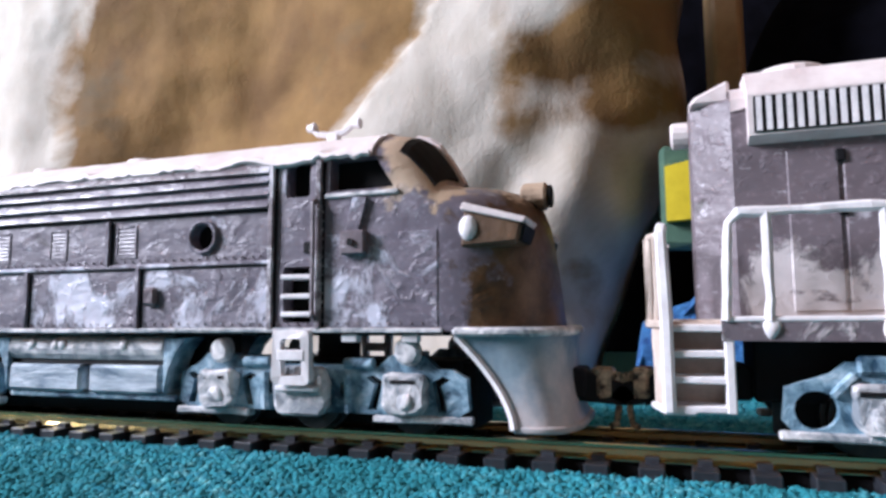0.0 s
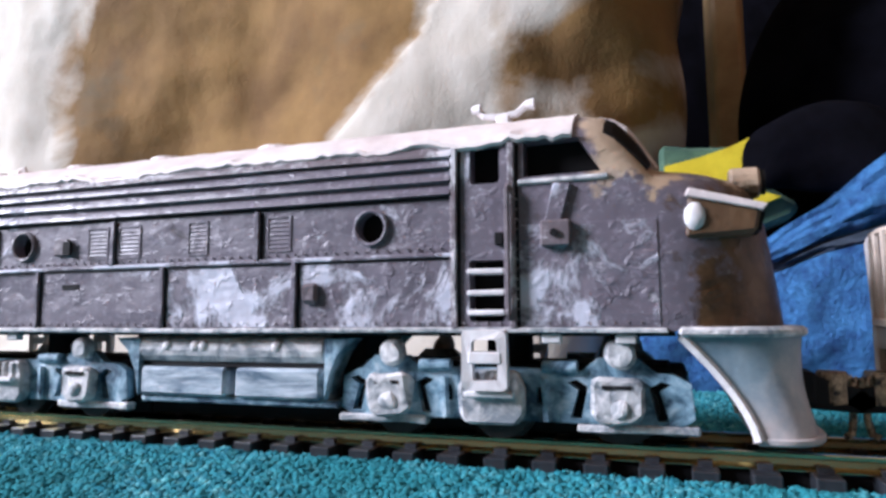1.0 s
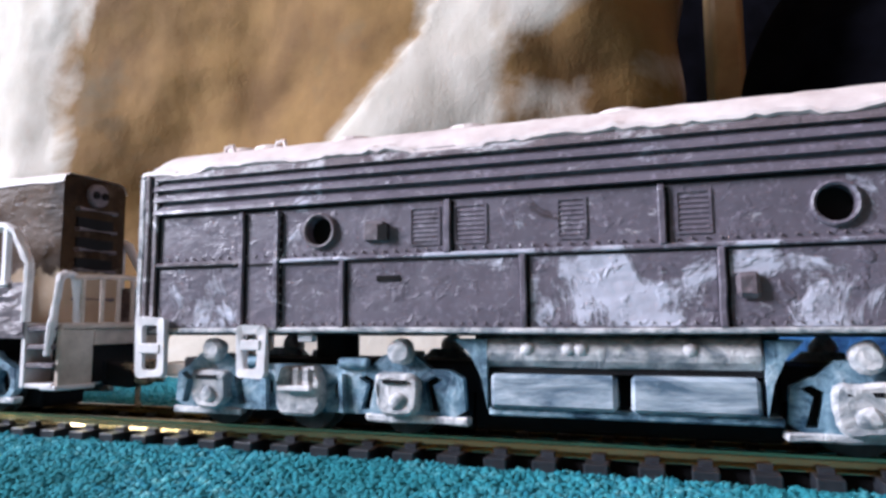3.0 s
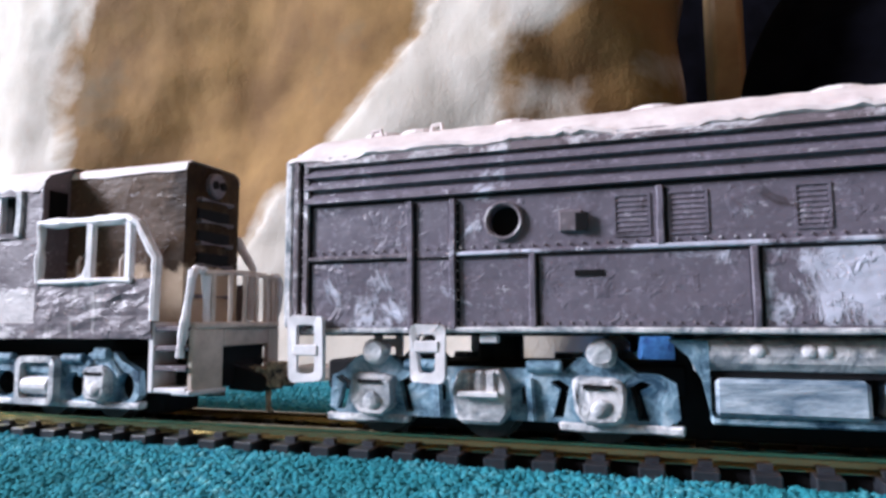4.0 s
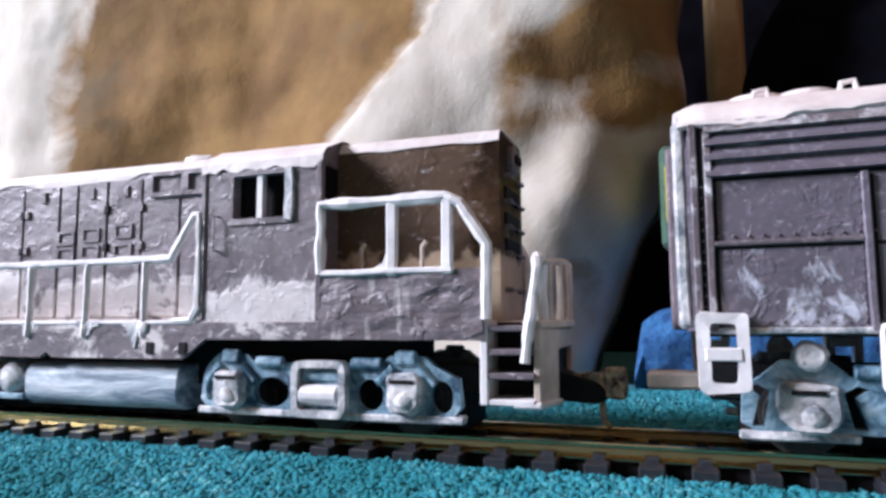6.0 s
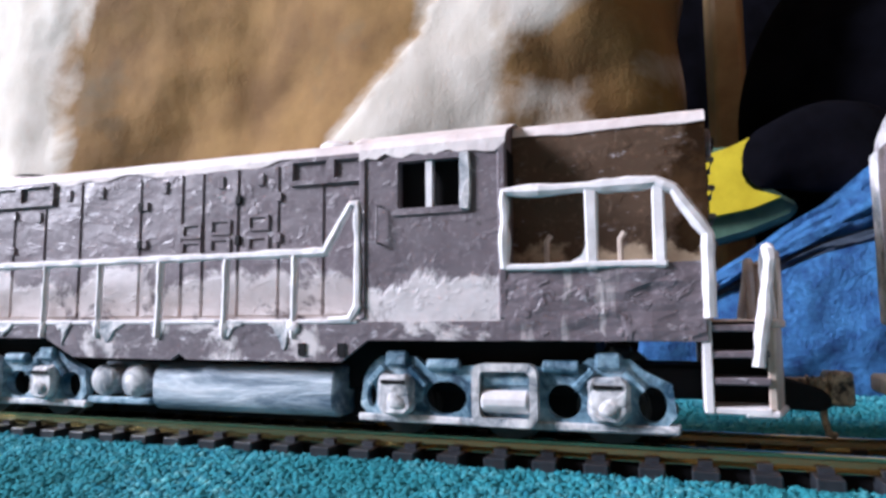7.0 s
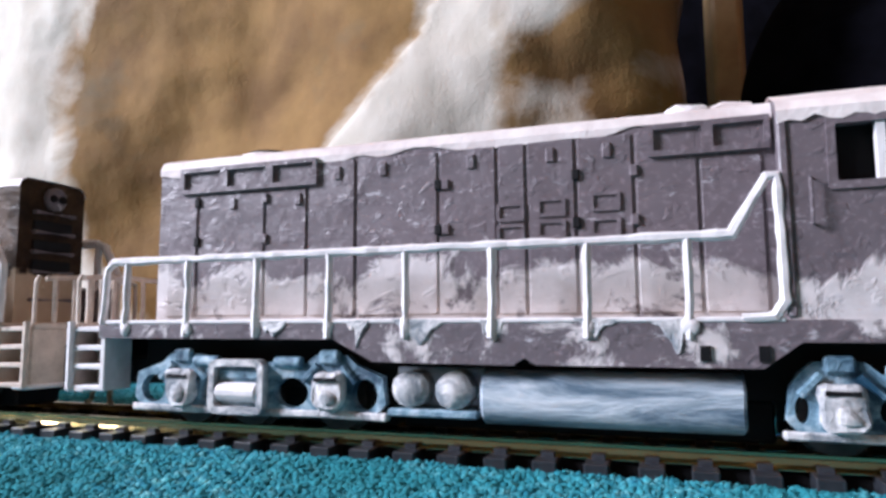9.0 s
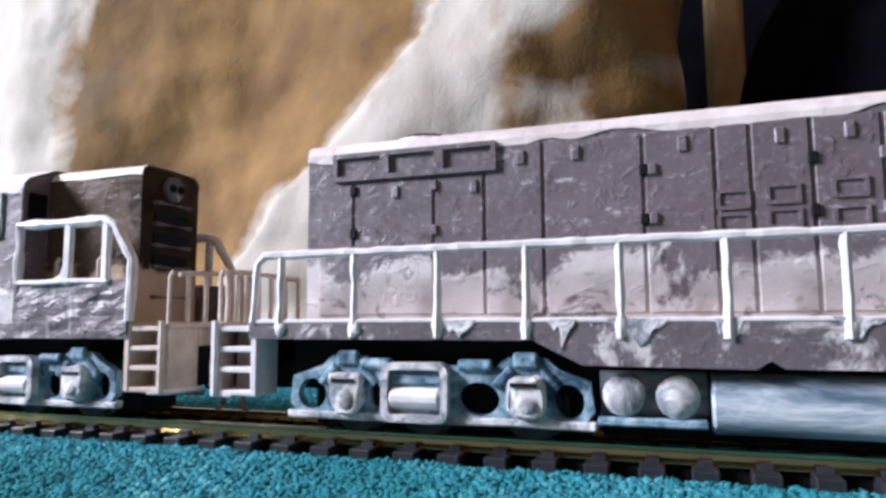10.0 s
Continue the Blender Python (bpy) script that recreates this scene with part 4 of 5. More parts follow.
    part("horn_foot", box(B(), -68.4, -65.8, -5, -3, 61.4, 63.6), M_WHITE, hn, bevel=0.3)
    for x in (-204, -196, -176, -150, -120):
        part("roof_hatch", drum(B(), (x, 0, 62.2), 5.5, 1.0, "z", 20, 5.0), M_ROOF, loco, bevel=0.2)
    for x in (-205, -192):
        part("lifting_eye", rod(B(), [(x, -7, 60.4), (x + 0.4, -7, 62.2), (x + 2.2, -7, 62.4), (x + 2.6, -7, 60.4)], 0.5), M_ROOF, loco)
    # pale plate: the lit look of the rear end is in its colour
    part("rear_wall", prism(B(), [(-17.3, 22.4), (-17.3, 53), (-14, 57), (-8, 59.6), (0, 60.6), (8, 59.6), (14, 57), (17.3, 53), (17.3, 22.4)], -217.9, -216.9, "x"), M_PALE, loco, "rear wall painted pale for the light that falls on it", bevel=0.3)
    part("rear_diaphragm", prism(B(), arch(-7.5, 7.5, 54, 22, 2.0), -219.4, -216.8, "x"), M_SHELL, loco, "grey gangway at the rear end", bevel=0.4)
    for s in (-1, 1):
        part("corner_post", box(B(), -218.3, -216.4, min(s * 13.5, s * 17.6), max(s * 13.5, s * 17.6), 22.5, 55), M_BOX, loco, "white corner post", bevel=0.5, wobble=0.3, sub=6)
    # pilot under the nose
    bm = B()
    levels = []
    for k in range(9):
        z = 5.6 + (21.2 - 5.6) * k / 8
        u = k / 8
        xb = -25.6 - 10.4 * u ** 1.5
        tip = -15.8 - 1.5 * u - 1.0 * math.sin(math.pi * u)
        half = 17.0 - 1.4 * math.sin(math.pi * u * 0.9)
        out = [(xb, -half)]
        for j in range(0, 19):
            a = math.pi * j / 18 - math.pi / 2
            c, sn = max(0.0, math.cos(a)), math.sin(a)
            out.append((xb + 0.3 + (tip - xb - 0.3) * c ** 0.62, half * math.copysign(abs(sn) ** 0.62, sn)))
        out.append((xb, half))
        levels.append([bm.verts.new((x, y, z)) for x, y in out])
    for a, b in zip(levels, levels[1:]):
        for k in range(len(a)):
            j = (k + 1) % len(a)
            bm.faces.new((a[k], a[j], b[j], b[k]))
    bm.faces.new(levels[0]), bm.faces.new(levels[-1])
    pl = part("pilot", bm, M_PILOT, loco, "pale blue-grey pilot, pinkish round its foot", smooth=True)

    def ring(z0, z1, grow, x_back, tip, half):
        mid = max(-32, x_back + 0.3)
        o = [(x_back, -half - grow)] + [(mid + (tip + grow - mid) * max(0.0, math.cos(math.pi * j / 40 - math.pi / 2)) ** 0.62, (half + grow) * math.copysign(abs(math.sin(math.pi * j / 40 - math.pi / 2)) ** 0.62, j - 20)) for j in range(41)] + [(x_back, half + grow)]
        return prism(B(), o, z0, z1, "z")
    part("pilot_rim", ring(21.1, 22.7, 0.6, -36.5, -17.2, 17.3), M_BOX, pl, "white pilot rim", bevel=0.5, smooth=True)
    part("pilot_foot", ring(5.0, 6.2, 0.35, -26.0, -15.4, 16.8), M_PILOT, pl, "pinkish pilot foot", bevel=0.4, smooth=True)
    for s in (-1, 1):
        part("pilot_edge", rod(B(), [(-25.8 - 10.4 * u ** 1.5, s * (17.1 - 1.4 * math.sin(math.pi * u * 0.9)), 5.6 + 15.6 * u) for u in [k / 8 for k in range(9)]], 0.75), M_WHITE, pl)
    # underframe, tank, battery boxes
    # drawn low so that its black makes the shaded band above the rails
    part("underframe", box(B(), -148, -96, -6.2, 6.2, 3.6, 21.4), M_BLACK, loco, bevel=0.5)
    for x0, x1 in ((-214, -146.2), (-96.8, -38)):
        part("drive_box", box(B(), x0, x1, -7.5, 7.5, 10.5, 16.2), M_BLACK, loco, bevel=0.5)
        part("bolster", drum(B(), ((x0 + x1) / 2, 0, 18.6), 4.5, 5.4, "z", 16), M_BLACK, loco)
    part("floor_plate", box(B(), -216, -37, -16.8, 16.8, 21.2, 21.9), M_BLACK, loco)
    for x in (-56.5, -44.5, -178):
        part("floor_lug", box(B(), x - 1.6, x + 1.6, -17.2, -15.4, 20.0, 21.5), M_WHITE, loco, bevel=0.2)
    part("rear_beam", box(B(), -224, -206, -3.4, 3.4, 11.6, 14.6), M_BEAM, loco, "dusty pink drawbar beam", bevel=0.5)
    for s in (-1, 1):
        part("air_reservoir", drum(B(), (-122.5, s * 13.2, 18.3), 2.9, 46, "x", 14), M_BOX, loco, "lumpy chalk-white reservoir", bevel=0.5, wobble=0.3, sub=10)
        for x in (-136, -129, -127, -110):
            part("pipe_joint", ball(B(), (x, s * 15.6, 19.0), 1.3, 1.0, 1.2), M_WHITE, loco)
        for x0, x1 in ((-142.4, -121.4), (-119.2, -100.2)):
            part("battery_box", box(B(), x0, x1, min(s * 9, s * 16.2), max(s * 9, s * 16.2), 9.0, 14.8), M_TANK, loco, "pale blue-grey battery box", bevel=0.6, wobble=0.2)
        part("tank_ledge", box(B(), -143, -97, min(s * 9, s * 15), max(s * 9, s * 15), 7.6, 9.0), M_TRUCK, loco, bevel=0.3)
        part("tank_end", prism(B(), [(-99.4, 20.6), (-94, 20.6), (-96.5, 18), (-98.4, 14), (-99.4, 9)], s * 10, s * 16), M_TRUCK, loco)
        part("tank_end", prism(B(), [(-143, 20.6), (-149, 20.6), (-146, 18), (-144, 14), (-143, 9)], s * 10, s * 16), M_TRUCK, loco)
        part("pipe_cover", box(B(), -143.2, -99.6, min(s * 9, s * 14.6), max(s * 9, s * 14.6), 14.9, 16.4), M_BLACK, loco)
        ladder(loco, -215.8, -208.6, s * 18.9, 12.9, 24.8, (18.6,))
        ladder(loco, -191.7, -185.2, s * 18.9, 13.3, 23.2, (19.4,))
        ladder(loco, -71.2, -63.5, s * 18.7, 12.3, 22.4, (17.6,))
    truck(loco, (-86.5, -67, -46.2), -96.5, -34.5, (-73, -61.4), "a")
    truck(loco, (-200.6, -180, -160), -209.8, -147.5, (-185, -174.8), "a")
    coupler(loco, -17, 1)
    LOCOS.append((loco, OFFSET[0]))
    OFFSET[0] = 0.0


streamliner()


# ---- the road switchers ----
def road_switcher(dx, tall, label, nose=-248.8):
    OFFSET[0] = -345.0
    loco = thing("diesel_locomotive", label, "model locomotive", "model train")
    top, rail_z = (62.5, 40.3) if tall else (59.6, 36.6)
    tail = nose < -250
    hood0 = -438.5 if tall else -433.5

    def hood(name, x0, x1, mat):
        bm = prism(B(), [(-9.5, 23.4), (-9.5, top - 2.2), (-9.0, top - 0.8), (-7.6, top), (7.6, top), (9.0, top - 0.8), (9.5, top - 2.2), (9.5, 23.4)], x0, x1, "x")
        return part(name, bm, mat, loco, wobble=0.15, sub=14)
    hd = hood("long_hood", hood0, -309.2, M_HOOD)
    if tall:
        plan = [(hood0 + 0.2, -9.6), (hood0 - 6.6, -3.6), (hood0 - 6.6, 3.6), (hood0 + 0.2, 9.6)]
        end = part("hood_end", prism(B(), plan, 23.4, 61.0, "z"), M_SHELL, hd, "plain grey angled hood end", bevel=0.4)
        part("hood_end_cap", prism(B(), [(hood0 + 0.2, 61.0), (hood0 - 6.8, 61.0), (hood0 - 5.5, 62.6), (hood0 + 0.2, 65.2)], -6.5, 6.5), M_ROOF, end, bevel=0.5)
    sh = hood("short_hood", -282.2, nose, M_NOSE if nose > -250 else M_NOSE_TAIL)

    def skin(parent, x0, x1, w, z, drop):
        """Ragged chalky layer on a hood or cab top."""
        bm = B()
        rows = []
        n = max(6, int((x1 - x0) / 1.8))
        for i in range(n + 1):
            x = x0 + (x1 - x0) * i / n
            d = [drop * (0.6 + 0.9 * noise.noise(Vector((x * 0.13, q, z))) + 1.6 * max(0, noise.noise(Vector((x * 0.06, q * 3, 1))) - 0.1)) for q in (1, 7)]
            pts = [(-w - 0.25, z - 2.0 - d[0]), (-w - 0.3, z - 2.1), (-w + 0.3, z - 0.5), (-w + 1.8, z + 0.3), (0, z + 0.45), (w - 1.8, z + 0.3), (w - 0.3, z - 0.5), (w + 0.3, z - 2.1), (w + 0.25, z - 2.0 - d[1])]
            rows.append([bm.verts.new((x, y, q)) for y, q in pts])
        for a, b in zip(rows, rows[1:]):
            for k in range(8):
                bm.faces.new((a[k], a[k + 1], b[k + 1], b[k]))
        part("roof_skin", bm, M_ROOF, parent, "chalky pinkish white paint on the roof", wobble=0.1)
    skin(hd, hood0 - 0.1, -309.4, 9.5, top, 1.8)
    skin(sh, -282.0, nose + 0.1, 9.5, top, 0.6)
    # cab
    bm = prism(B(), [(-16.6, 23.4), (-16.6, 55.6), (-15.4, 57.0), (-9, 59.8), (9, 59.8), (15.4, 57.0), (16.6, 55.6), (16.6, 23.4)], -309.2, -282.2, "x")
    cab = part("cab", bm, M_CAB, loco, "grey cab with a white smear along its foot")
    cutters = [part("cutter", prism(B(), arch(-302.2, -289.2, 53.2, 44.0, 0.4, 2), s * 12, s * 20), M_VOID) for s in (-1, 1)]
    for c in cutters:
        c.parent = loco
    cut(cab, cutters)
    bm = B()
    rows = []
    for i in range(17):
        x = -309.8 + 28.2 * i / 16
        d = [1.6 * noise.noise(Vector((x * 0.35, q, 9))) - 0.6 for q in (0, 5)]
        pts = [(-17.0, 54.6 + d[0]), (-17.0, 55.8), (-15.6, 57.5), (-9, 60.4), (0, 60.9), (9, 60.4), (15.6, 57.5), (17.0, 55.8), (17.0, 54.6 + d[1])]
        rows.append([bm.verts.new((x, y, z)) for y, z in pts])
    for a, b in zip(rows, rows[1:]):
        for k in range(8):
            bm.faces.new((a[k], a[k + 1], b[k + 1], b[k]))
    part("roof_skin", bm, M_ROOF, cab, "chalky pinkish white cab roof", wobble=0.12)
    part("front_window", box(B(), -282.0, -281.7, -15.2, -10.6, 46, 54), M_VOID, cab)
    for s in (-1, 1):
        win = part("cab_window", frame_loop(B(), arch(-303.2, -288.2, 54.2, 43.0, 0.3, 1), arch(-302.0, -289.4, 53.0, 44.2, 0.2, 1), s * 16.3, s * 16.95), M_CAB, cab, "framed sliding cab window", wobble=0.2)
        # black panel put where the cab inside would be in shade
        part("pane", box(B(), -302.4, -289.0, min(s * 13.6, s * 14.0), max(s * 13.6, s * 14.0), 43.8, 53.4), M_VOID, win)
        part("mullion", box(B(), -296.6, -295.4, min(s * 15.0, s * 16.6), max(s * 15.0, s * 16.6), 44.1, 53.1), M_WHITE, win)
        part("slider", box(B(), -290.0, -288.0, min(s * 16.2, s * 17.3), max(s * 16.2, s * 17.3), 43.2, 54.0), M_BOX, win, "worn white sliding frame", bevel=0.25, wobble=0.3, sub=3)
        part("cab_grab_iron", rod(B(), [(-305.5, s * 16.6, 45), (-305.8, s * 17.8, 45), (-305.8, s * 17.8, 38), (-305.5, s * 16.6, 38)], 0.25), M_SHELL, cab)
        part("cab_corner", box(B(), -283.2, -281.6, min(s * 15.6, s * 17.0), max(s * 15.6, s * 17.0), 24, 55.4), M_SHELL, cab, bevel=0.3, wobble=0.15)
        part("cab_corner", box(B(), -309.8, -308.4, min(s * 15.6, s * 17.0), max(s * 15.6, s * 17.0), 24, 55.4), M_SHELL, cab, bevel=0.3, wobble=0.15)
        # radiator frames
        if not tall:
            for x0, x1, n in ((-427.4, -393.6, 3), (-329.0, -309.9, 2)):
                w = (x1 - x0) / n
                for k in range(n):
                    a, b = x0 + k * w, x0 + (k + 1) * w
                    rp = part("radiator_frame", frame_loop(B(), arch(a, b, 57.2, 51.6, 0.2, 1), arch(a + 0.9, b - 0.9, 56.3, 52.6, 0.1, 1), s * 9.4, s * 10.6), M_SHELL, hd)
                    part("radiator_screen", box(B(), a + 0.6, b - 0.6, min(s * 9.3, s * 9.8), max(s * 9.3, s * 9.8), 52.2, 56.6), M_SHELL, rp)
        else:
            bm = prism(B(), [(s * 9.3, 52.4), (s * 12.2, 53.4), (s * 12.4, 60.2), (s * 8.6, 65.0), (s * 2, 65.4), (s * 2, 62)], -436.2, -392, "x")
            fl = part("flared_radiator", bm, M_ROOF, hd, "white flared radiator housing")
            for k in range(29):
                part("fin", box(B(), -435 + k * 1.5, -434.2 + k * 1.5, min(s * 12.1, s * 12.8), max(s * 12.1, s * 12.8), 54.0, 59.6), M_WHITE, fl)
            part("fin_backing", box(B(), -435.4, -392.4, min(s * 12.0, s * 12.46), max(s * 12.0, s * 12.46), 53.8, 59.8), M_BLACK, fl)
        # hood doors with hinges and latches
        doors = [-431, -423, -406, -396, -385, -367.5, -356, -350.5, -341.5, -331.5, -321, -311]
        for a, b in zip(doors, doors[1:]):
            part("hood_door", box(B(), a + 0.35, b - 0.35, min(s * 9.3, s * 9.85), max(s * 9.3, s * 9.85), 25.0, 51.0 if (a < -396 or a > -331) else 56.2), M_HOOD, hd, bevel=0.15, wobble=0.12)
        for k, x in enumerate((-423, -406, -367.5, -366, -341.5, -331.5)):
            for z in (41.0, 49.6):
                part("hinge", box(B(), x - 0.7, x + 0.7, min(s * 9.5, s * 10.4), max(s * 9.5, s * 10.4), z - 1.0, z + 1.0), M_BLACK if k % 2 == 0 else M_SHELL, hd, bevel=0.2)
        for x in (-414, -398, -389, -379, -361, -346, -336):
            part("latch", box(B(), x - 0.8, x + 0.8, min(s * 9.6, s * 10.3), max(s * 9.6, s * 10.3), 52.2, 55.0) if -396 < x < -331 else box(B(), x - 0.7, x + 0.7, min(s * 9.6, s * 10.3), max(s * 9.6, s * 10.3), 47.6, 50.2), M_SHELL, hd, bevel=0.25)
        for x, z in ((-353.5, 43.5), (-346, 44), (-346, 40), (-336.5, 44.5), (-336.5, 40), (-353.5, 39.6)):
            part("louver_box", frame_loop(B(), arch(x - 2.6, x + 2.6, z + 1.7, z - 1.7, 0.3, 1), arch(x - 2.0, x + 2.0, z + 1.1, z - 1.1, 0.2, 1), s * 9.7, s * 10.25), M_SHELL, hd)
        # sill
        o = [(-442, 20.5), (-442, 23.7), (-250, 23.7), (-250, 20.4), (-308, 20.4), (-313.4, 16.4), (-348, 16.4), (-350, 17.6), (-352, 16.2), (-378, 16.4), (-386, 20.5)]
        part("sill", prism(B(), o, s * 15.4, s * 16.8), M_SILL, loco, "grey sill with runs of white paint", wobble=0.12)
        for x in (-321.5, -313.2):
            part("sill_pocket", box(B(), x - 0.8, x + 0.8, min(s * 16.6, s * 17.1), max(s * 16.6, s * 17.1), 17.4, 19.8), M_BLACK, loco)
        for x, z, w in ((-399, 21.8, 3.4), (-381, 19.6, 2.4), (-369, 21.6, 5.2), (-355.5, 19.0, 2.2), (-338, 22.6, 3.6), (-326, 19.2, 3.4)):
            zl = z - 2.6
            us = [1 - k / 9 for k in range(19)]
            out = [(x - w, 24.1), (x + w, 24.1)] + [(x + w * u * (1 + 0.15 * noise.noise(Vector((x, u * 3, 8)))), 23.6 - (23.6 - zl) * (1 - abs(u) ** 0.9) * min(1.0, max(0.1, 0.62 + 0.75 * noise.noise(Vector((x * 1.7, u * 2.6, 2)))))) for u in us[1:-1]]
            part("paint_run", prism(B(), out, s * 16.5, s * 17.05), M_BOX, loco, "thick white paint run", bevel=0.15, wobble=0.3)
        # long handrail
        posts = [-435, -419.4, -403, -387, -371.5, -355.4, -339.2, -323.5]
        hr = part("handrail", rod(B(), [(-441.2, s * 16.6, 23.6), (-440.4, s * 16.6, rail_z - 1.6), (-438.8, s * 16.6, rail_z), (-317, s * 16.6, rail_z + 0.3), (-311.6, s * 16.6, rail_z + 9.2), (-310.2, s * 16.6, rail_z + 9.2), (-309.9, s * 16.6, 26.5), (-311.4, s * 16.6, 24.3), (-316, s * 16.6, 23.9)], 0.82, 7, step=2.2), M_WHITE, loco, "chalky white handrail", wobble=0.2)
        for x in posts:
            part("post", rod(B(), [(x - 0.2, s * 16.7, 20.8 if x > -430 else 23.6), (x, s * 16.7, 27), (x, s * 16.6, rail_z)], 0.74, 7, step=1.8), M_WHITE, hr, wobble=0.2)
            part("post_foot", ball(B(), (x, s * 16.7, 22.7), 1.35 + 0.5 * noise.noise(Vector((x, 1, 0))), 0.75, 2.0 + 0.9 * noise.noise(Vector((x, 5, 0)))), M_WHITE, hr, wobble=0.6, smooth=True)
        part("deck_edge", box(B(), -441.5, -310, min(s * 15.2, s * 17.0), max(s * 15.2, s * 17.0), 23.4, 24.2), M_WHITE, loco, "worn white deck edge", bevel=0.2, wobble=0.2, sub=10)
        # front side sheet and its framed rail
        bm = box(B(), -282.2, -250.2, min(s * 15.8, s * 16.9), max(s * 15.8, s * 16.9), 20.5, 33.0)
        bmesh.ops.subdivide_edges(bm, edges=bm.edges[:], cuts=7, use_grid_fill=True)
        for v in bm.verts:
            v.co.y += s * (0.5 * noise.noise(v.co * 0.35) + 0.3 * noise.noise(v.co * 0.9))
            v.co.z += 0.5 * noise.noise(Vector((v.co.x * 0.3, s, 3))) * (v.co.z > 32)
        fs = part("side_sheet", bm, M_CRINKLE, loco, "crinkled dark grey side sheet")
        fr = part("front_rail", rod(B(), [(-282.0, s * 16.8, 32.6), (-282.0, s * 16.8, 45.9), (-257, s * 16.8, 45.9), (-254.2, s * 16.8, 44.6), (-249.4, s * 16.8, 37.2), (-249.6, s * 16.8, 24)], 1.1, 8, step=2.0), M_WHITE, loco, "thick white framed rail", wobble=0.18)
        for x in (-267.2, -256.6):
            part("post", box(B(), x - 1.0, x + 1.0, min(s * 16.1, s * 17.5), max(s * 16.1, s * 17.5), 32.0, 45.6), M_WHITE, fr, bevel=0.3, wobble=0.2)
        part("ledge", box(B(), -282, -255.4, min(s * 15.8, s * 17.6), max(s * 15.8, s * 17.6), 32.2, 33.4), M_WHITE, fr, bevel=0.3, wobble=0.3, sub=6)
        part("corner_web", prism(B(), [(-268.2, 33.2), (-268.2, 36.2), (-268.9, 34.4), (-271, 33.3)], s * 16.2, s * 17.4), M_WHITE, fr)
        # lever stands on the walkway
        for x in (-275.5, -263):
            part("lever", rod(B(), [(x, s * 12.5, 23.6), (x, s * 12.5, 37.5), (x + 0.8, s * 12.5, 38.6)], 0.5), M_BEAM, loco)
        # steps at both ends
        for x0, x1, d in ((-450, -441, -1), (-250.2, -241.4, 1)):
            pale = M_BEAM if tail and d > 0 else M_WHITE
            # black back board of the front steps stands for their dark inside
            st = part("step_well", box(B(), min(x0, x1) + 0.2, max(x0, x1) - 0.2, min(s * 8.6, s * 9.6), max(s * 8.6, s * 9.6), 9.6, 23.4), M_BLACK if d > 0 and not tail else M_BEAM, loco, "stepwell with worn treads")
            for z in (9.9, 14.4, 18.4, 22.4):
                part("tread", box(B(), x0, x1, min(s * 9, s * 16.4), max(s * 9, s * 16.4), z - 0.5, z + 0.6), pale if d < 0 or z < 12 or tail else M_SHELL, st, bevel=0.2, wobble=0.15)
            xi = x1 if d < 0 else x0
            xo = x0 if d < 0 else x1
            part("riser_board", box(B(), xi - 0.7, xi + 0.7, min(s * 9, s * 16.6), max(s * 9, s * 16.6), 9.4, 23.8), pale, st, bevel=0.2)
            if d > 0 and not tall and not tail:
                bend = [(xo + 0.6, s * (13.9 + 2.3 * math.cos(a)), 32.8 + 2.0 * math.sin(a)) for a in (0.0, 0.6, 1.2, 1.9, 2.5, math.pi)]
                part("stanchion", rod(B(), [(xo - 1.6, s * 16.4, 16.6), (xo - 0.9, s * 16.4, 22.5), (xo - 0.3, s * 16.3, 26.5)] + bend + [(xo + 0.9, s * 11.4, 23.6)], 0.95, 8, step=1.6), M_WHITE, st, "bent white hoop stanchion", wobble=0.25)
            elif tall:
                part("stanchion", rod(B(), [(xo, s * 16.4, 9.6), (xo, s * 16.4, 24), (xo + d * 0.5, s * 16.2, rail_z - 2.6), (xo + d * 0.2, s * 15.4, rail_z - 1.4)], 1.0), M_WHITE, st, "thick white stanchion", wobble=0.2)
            else:
                part("step_post", rod(B(), [(xo, s * 16.3, 9.6), (xo, s * 16.3, 24.2)], 0.8), pale, st, wobble=0.2)
                part("stanchion", rod(B(), [(xo + d * 0.2, s * 14.8, 23.6), (xo + d * 0.4, s * 14.8, rail_z - 3.4), (xo + d * 0.4, s * 14.0, rail_z - 2.2)], 0.45), M_BEAM, st, wobble=0.15)
    # end platforms, pilots and end rails
    for xo, d in ((-450, -1), (-241.2, 1)):
        bow = [(xo + d * (3.2 * (1 - (y / 15.4) ** 2) + 0.8), y) for y in (-15.4, -12, -8, -4, 0, 4, 8, 12, 15.4)]
        pf = part("end_platform", prism(B(), bow + [(xo - d * 1.0, 15.4), (xo - d * 1.0, 9), (xo - d * 12, 9), (xo - d * 12, -9), (xo - d * 1.0, -9), (xo - d * 1.0, -15.4)], 22.4, 23.8, "z"), M_BEAM, loco, "cream end platform", bevel=0.3)
        for s in (-1, 1):
            part("end_plate", prism(B(), [(xo - 0.6, s * 15.6), (xo + 0.7, s * 15.6), (xo + d * 1.9 + 0.7, s * 8.2), (xo + d * 1.9 - 0.6, s * 8.2)], 9.6, 22.4, "z"), M_BEAM, pf, "dusty cream end plate", bevel=0.25, wobble=0.15)
            part("pilot_bar", prism(B(), [(xo - d * 4, s * 16.4), (xo + d * 0.9, s * 16.4), (xo + d * 3.2, s * 7.6), (xo - d * 4, s * 7.6)], 9.0, 10.1, "z"), M_WHITE, pf, bevel=0.3)
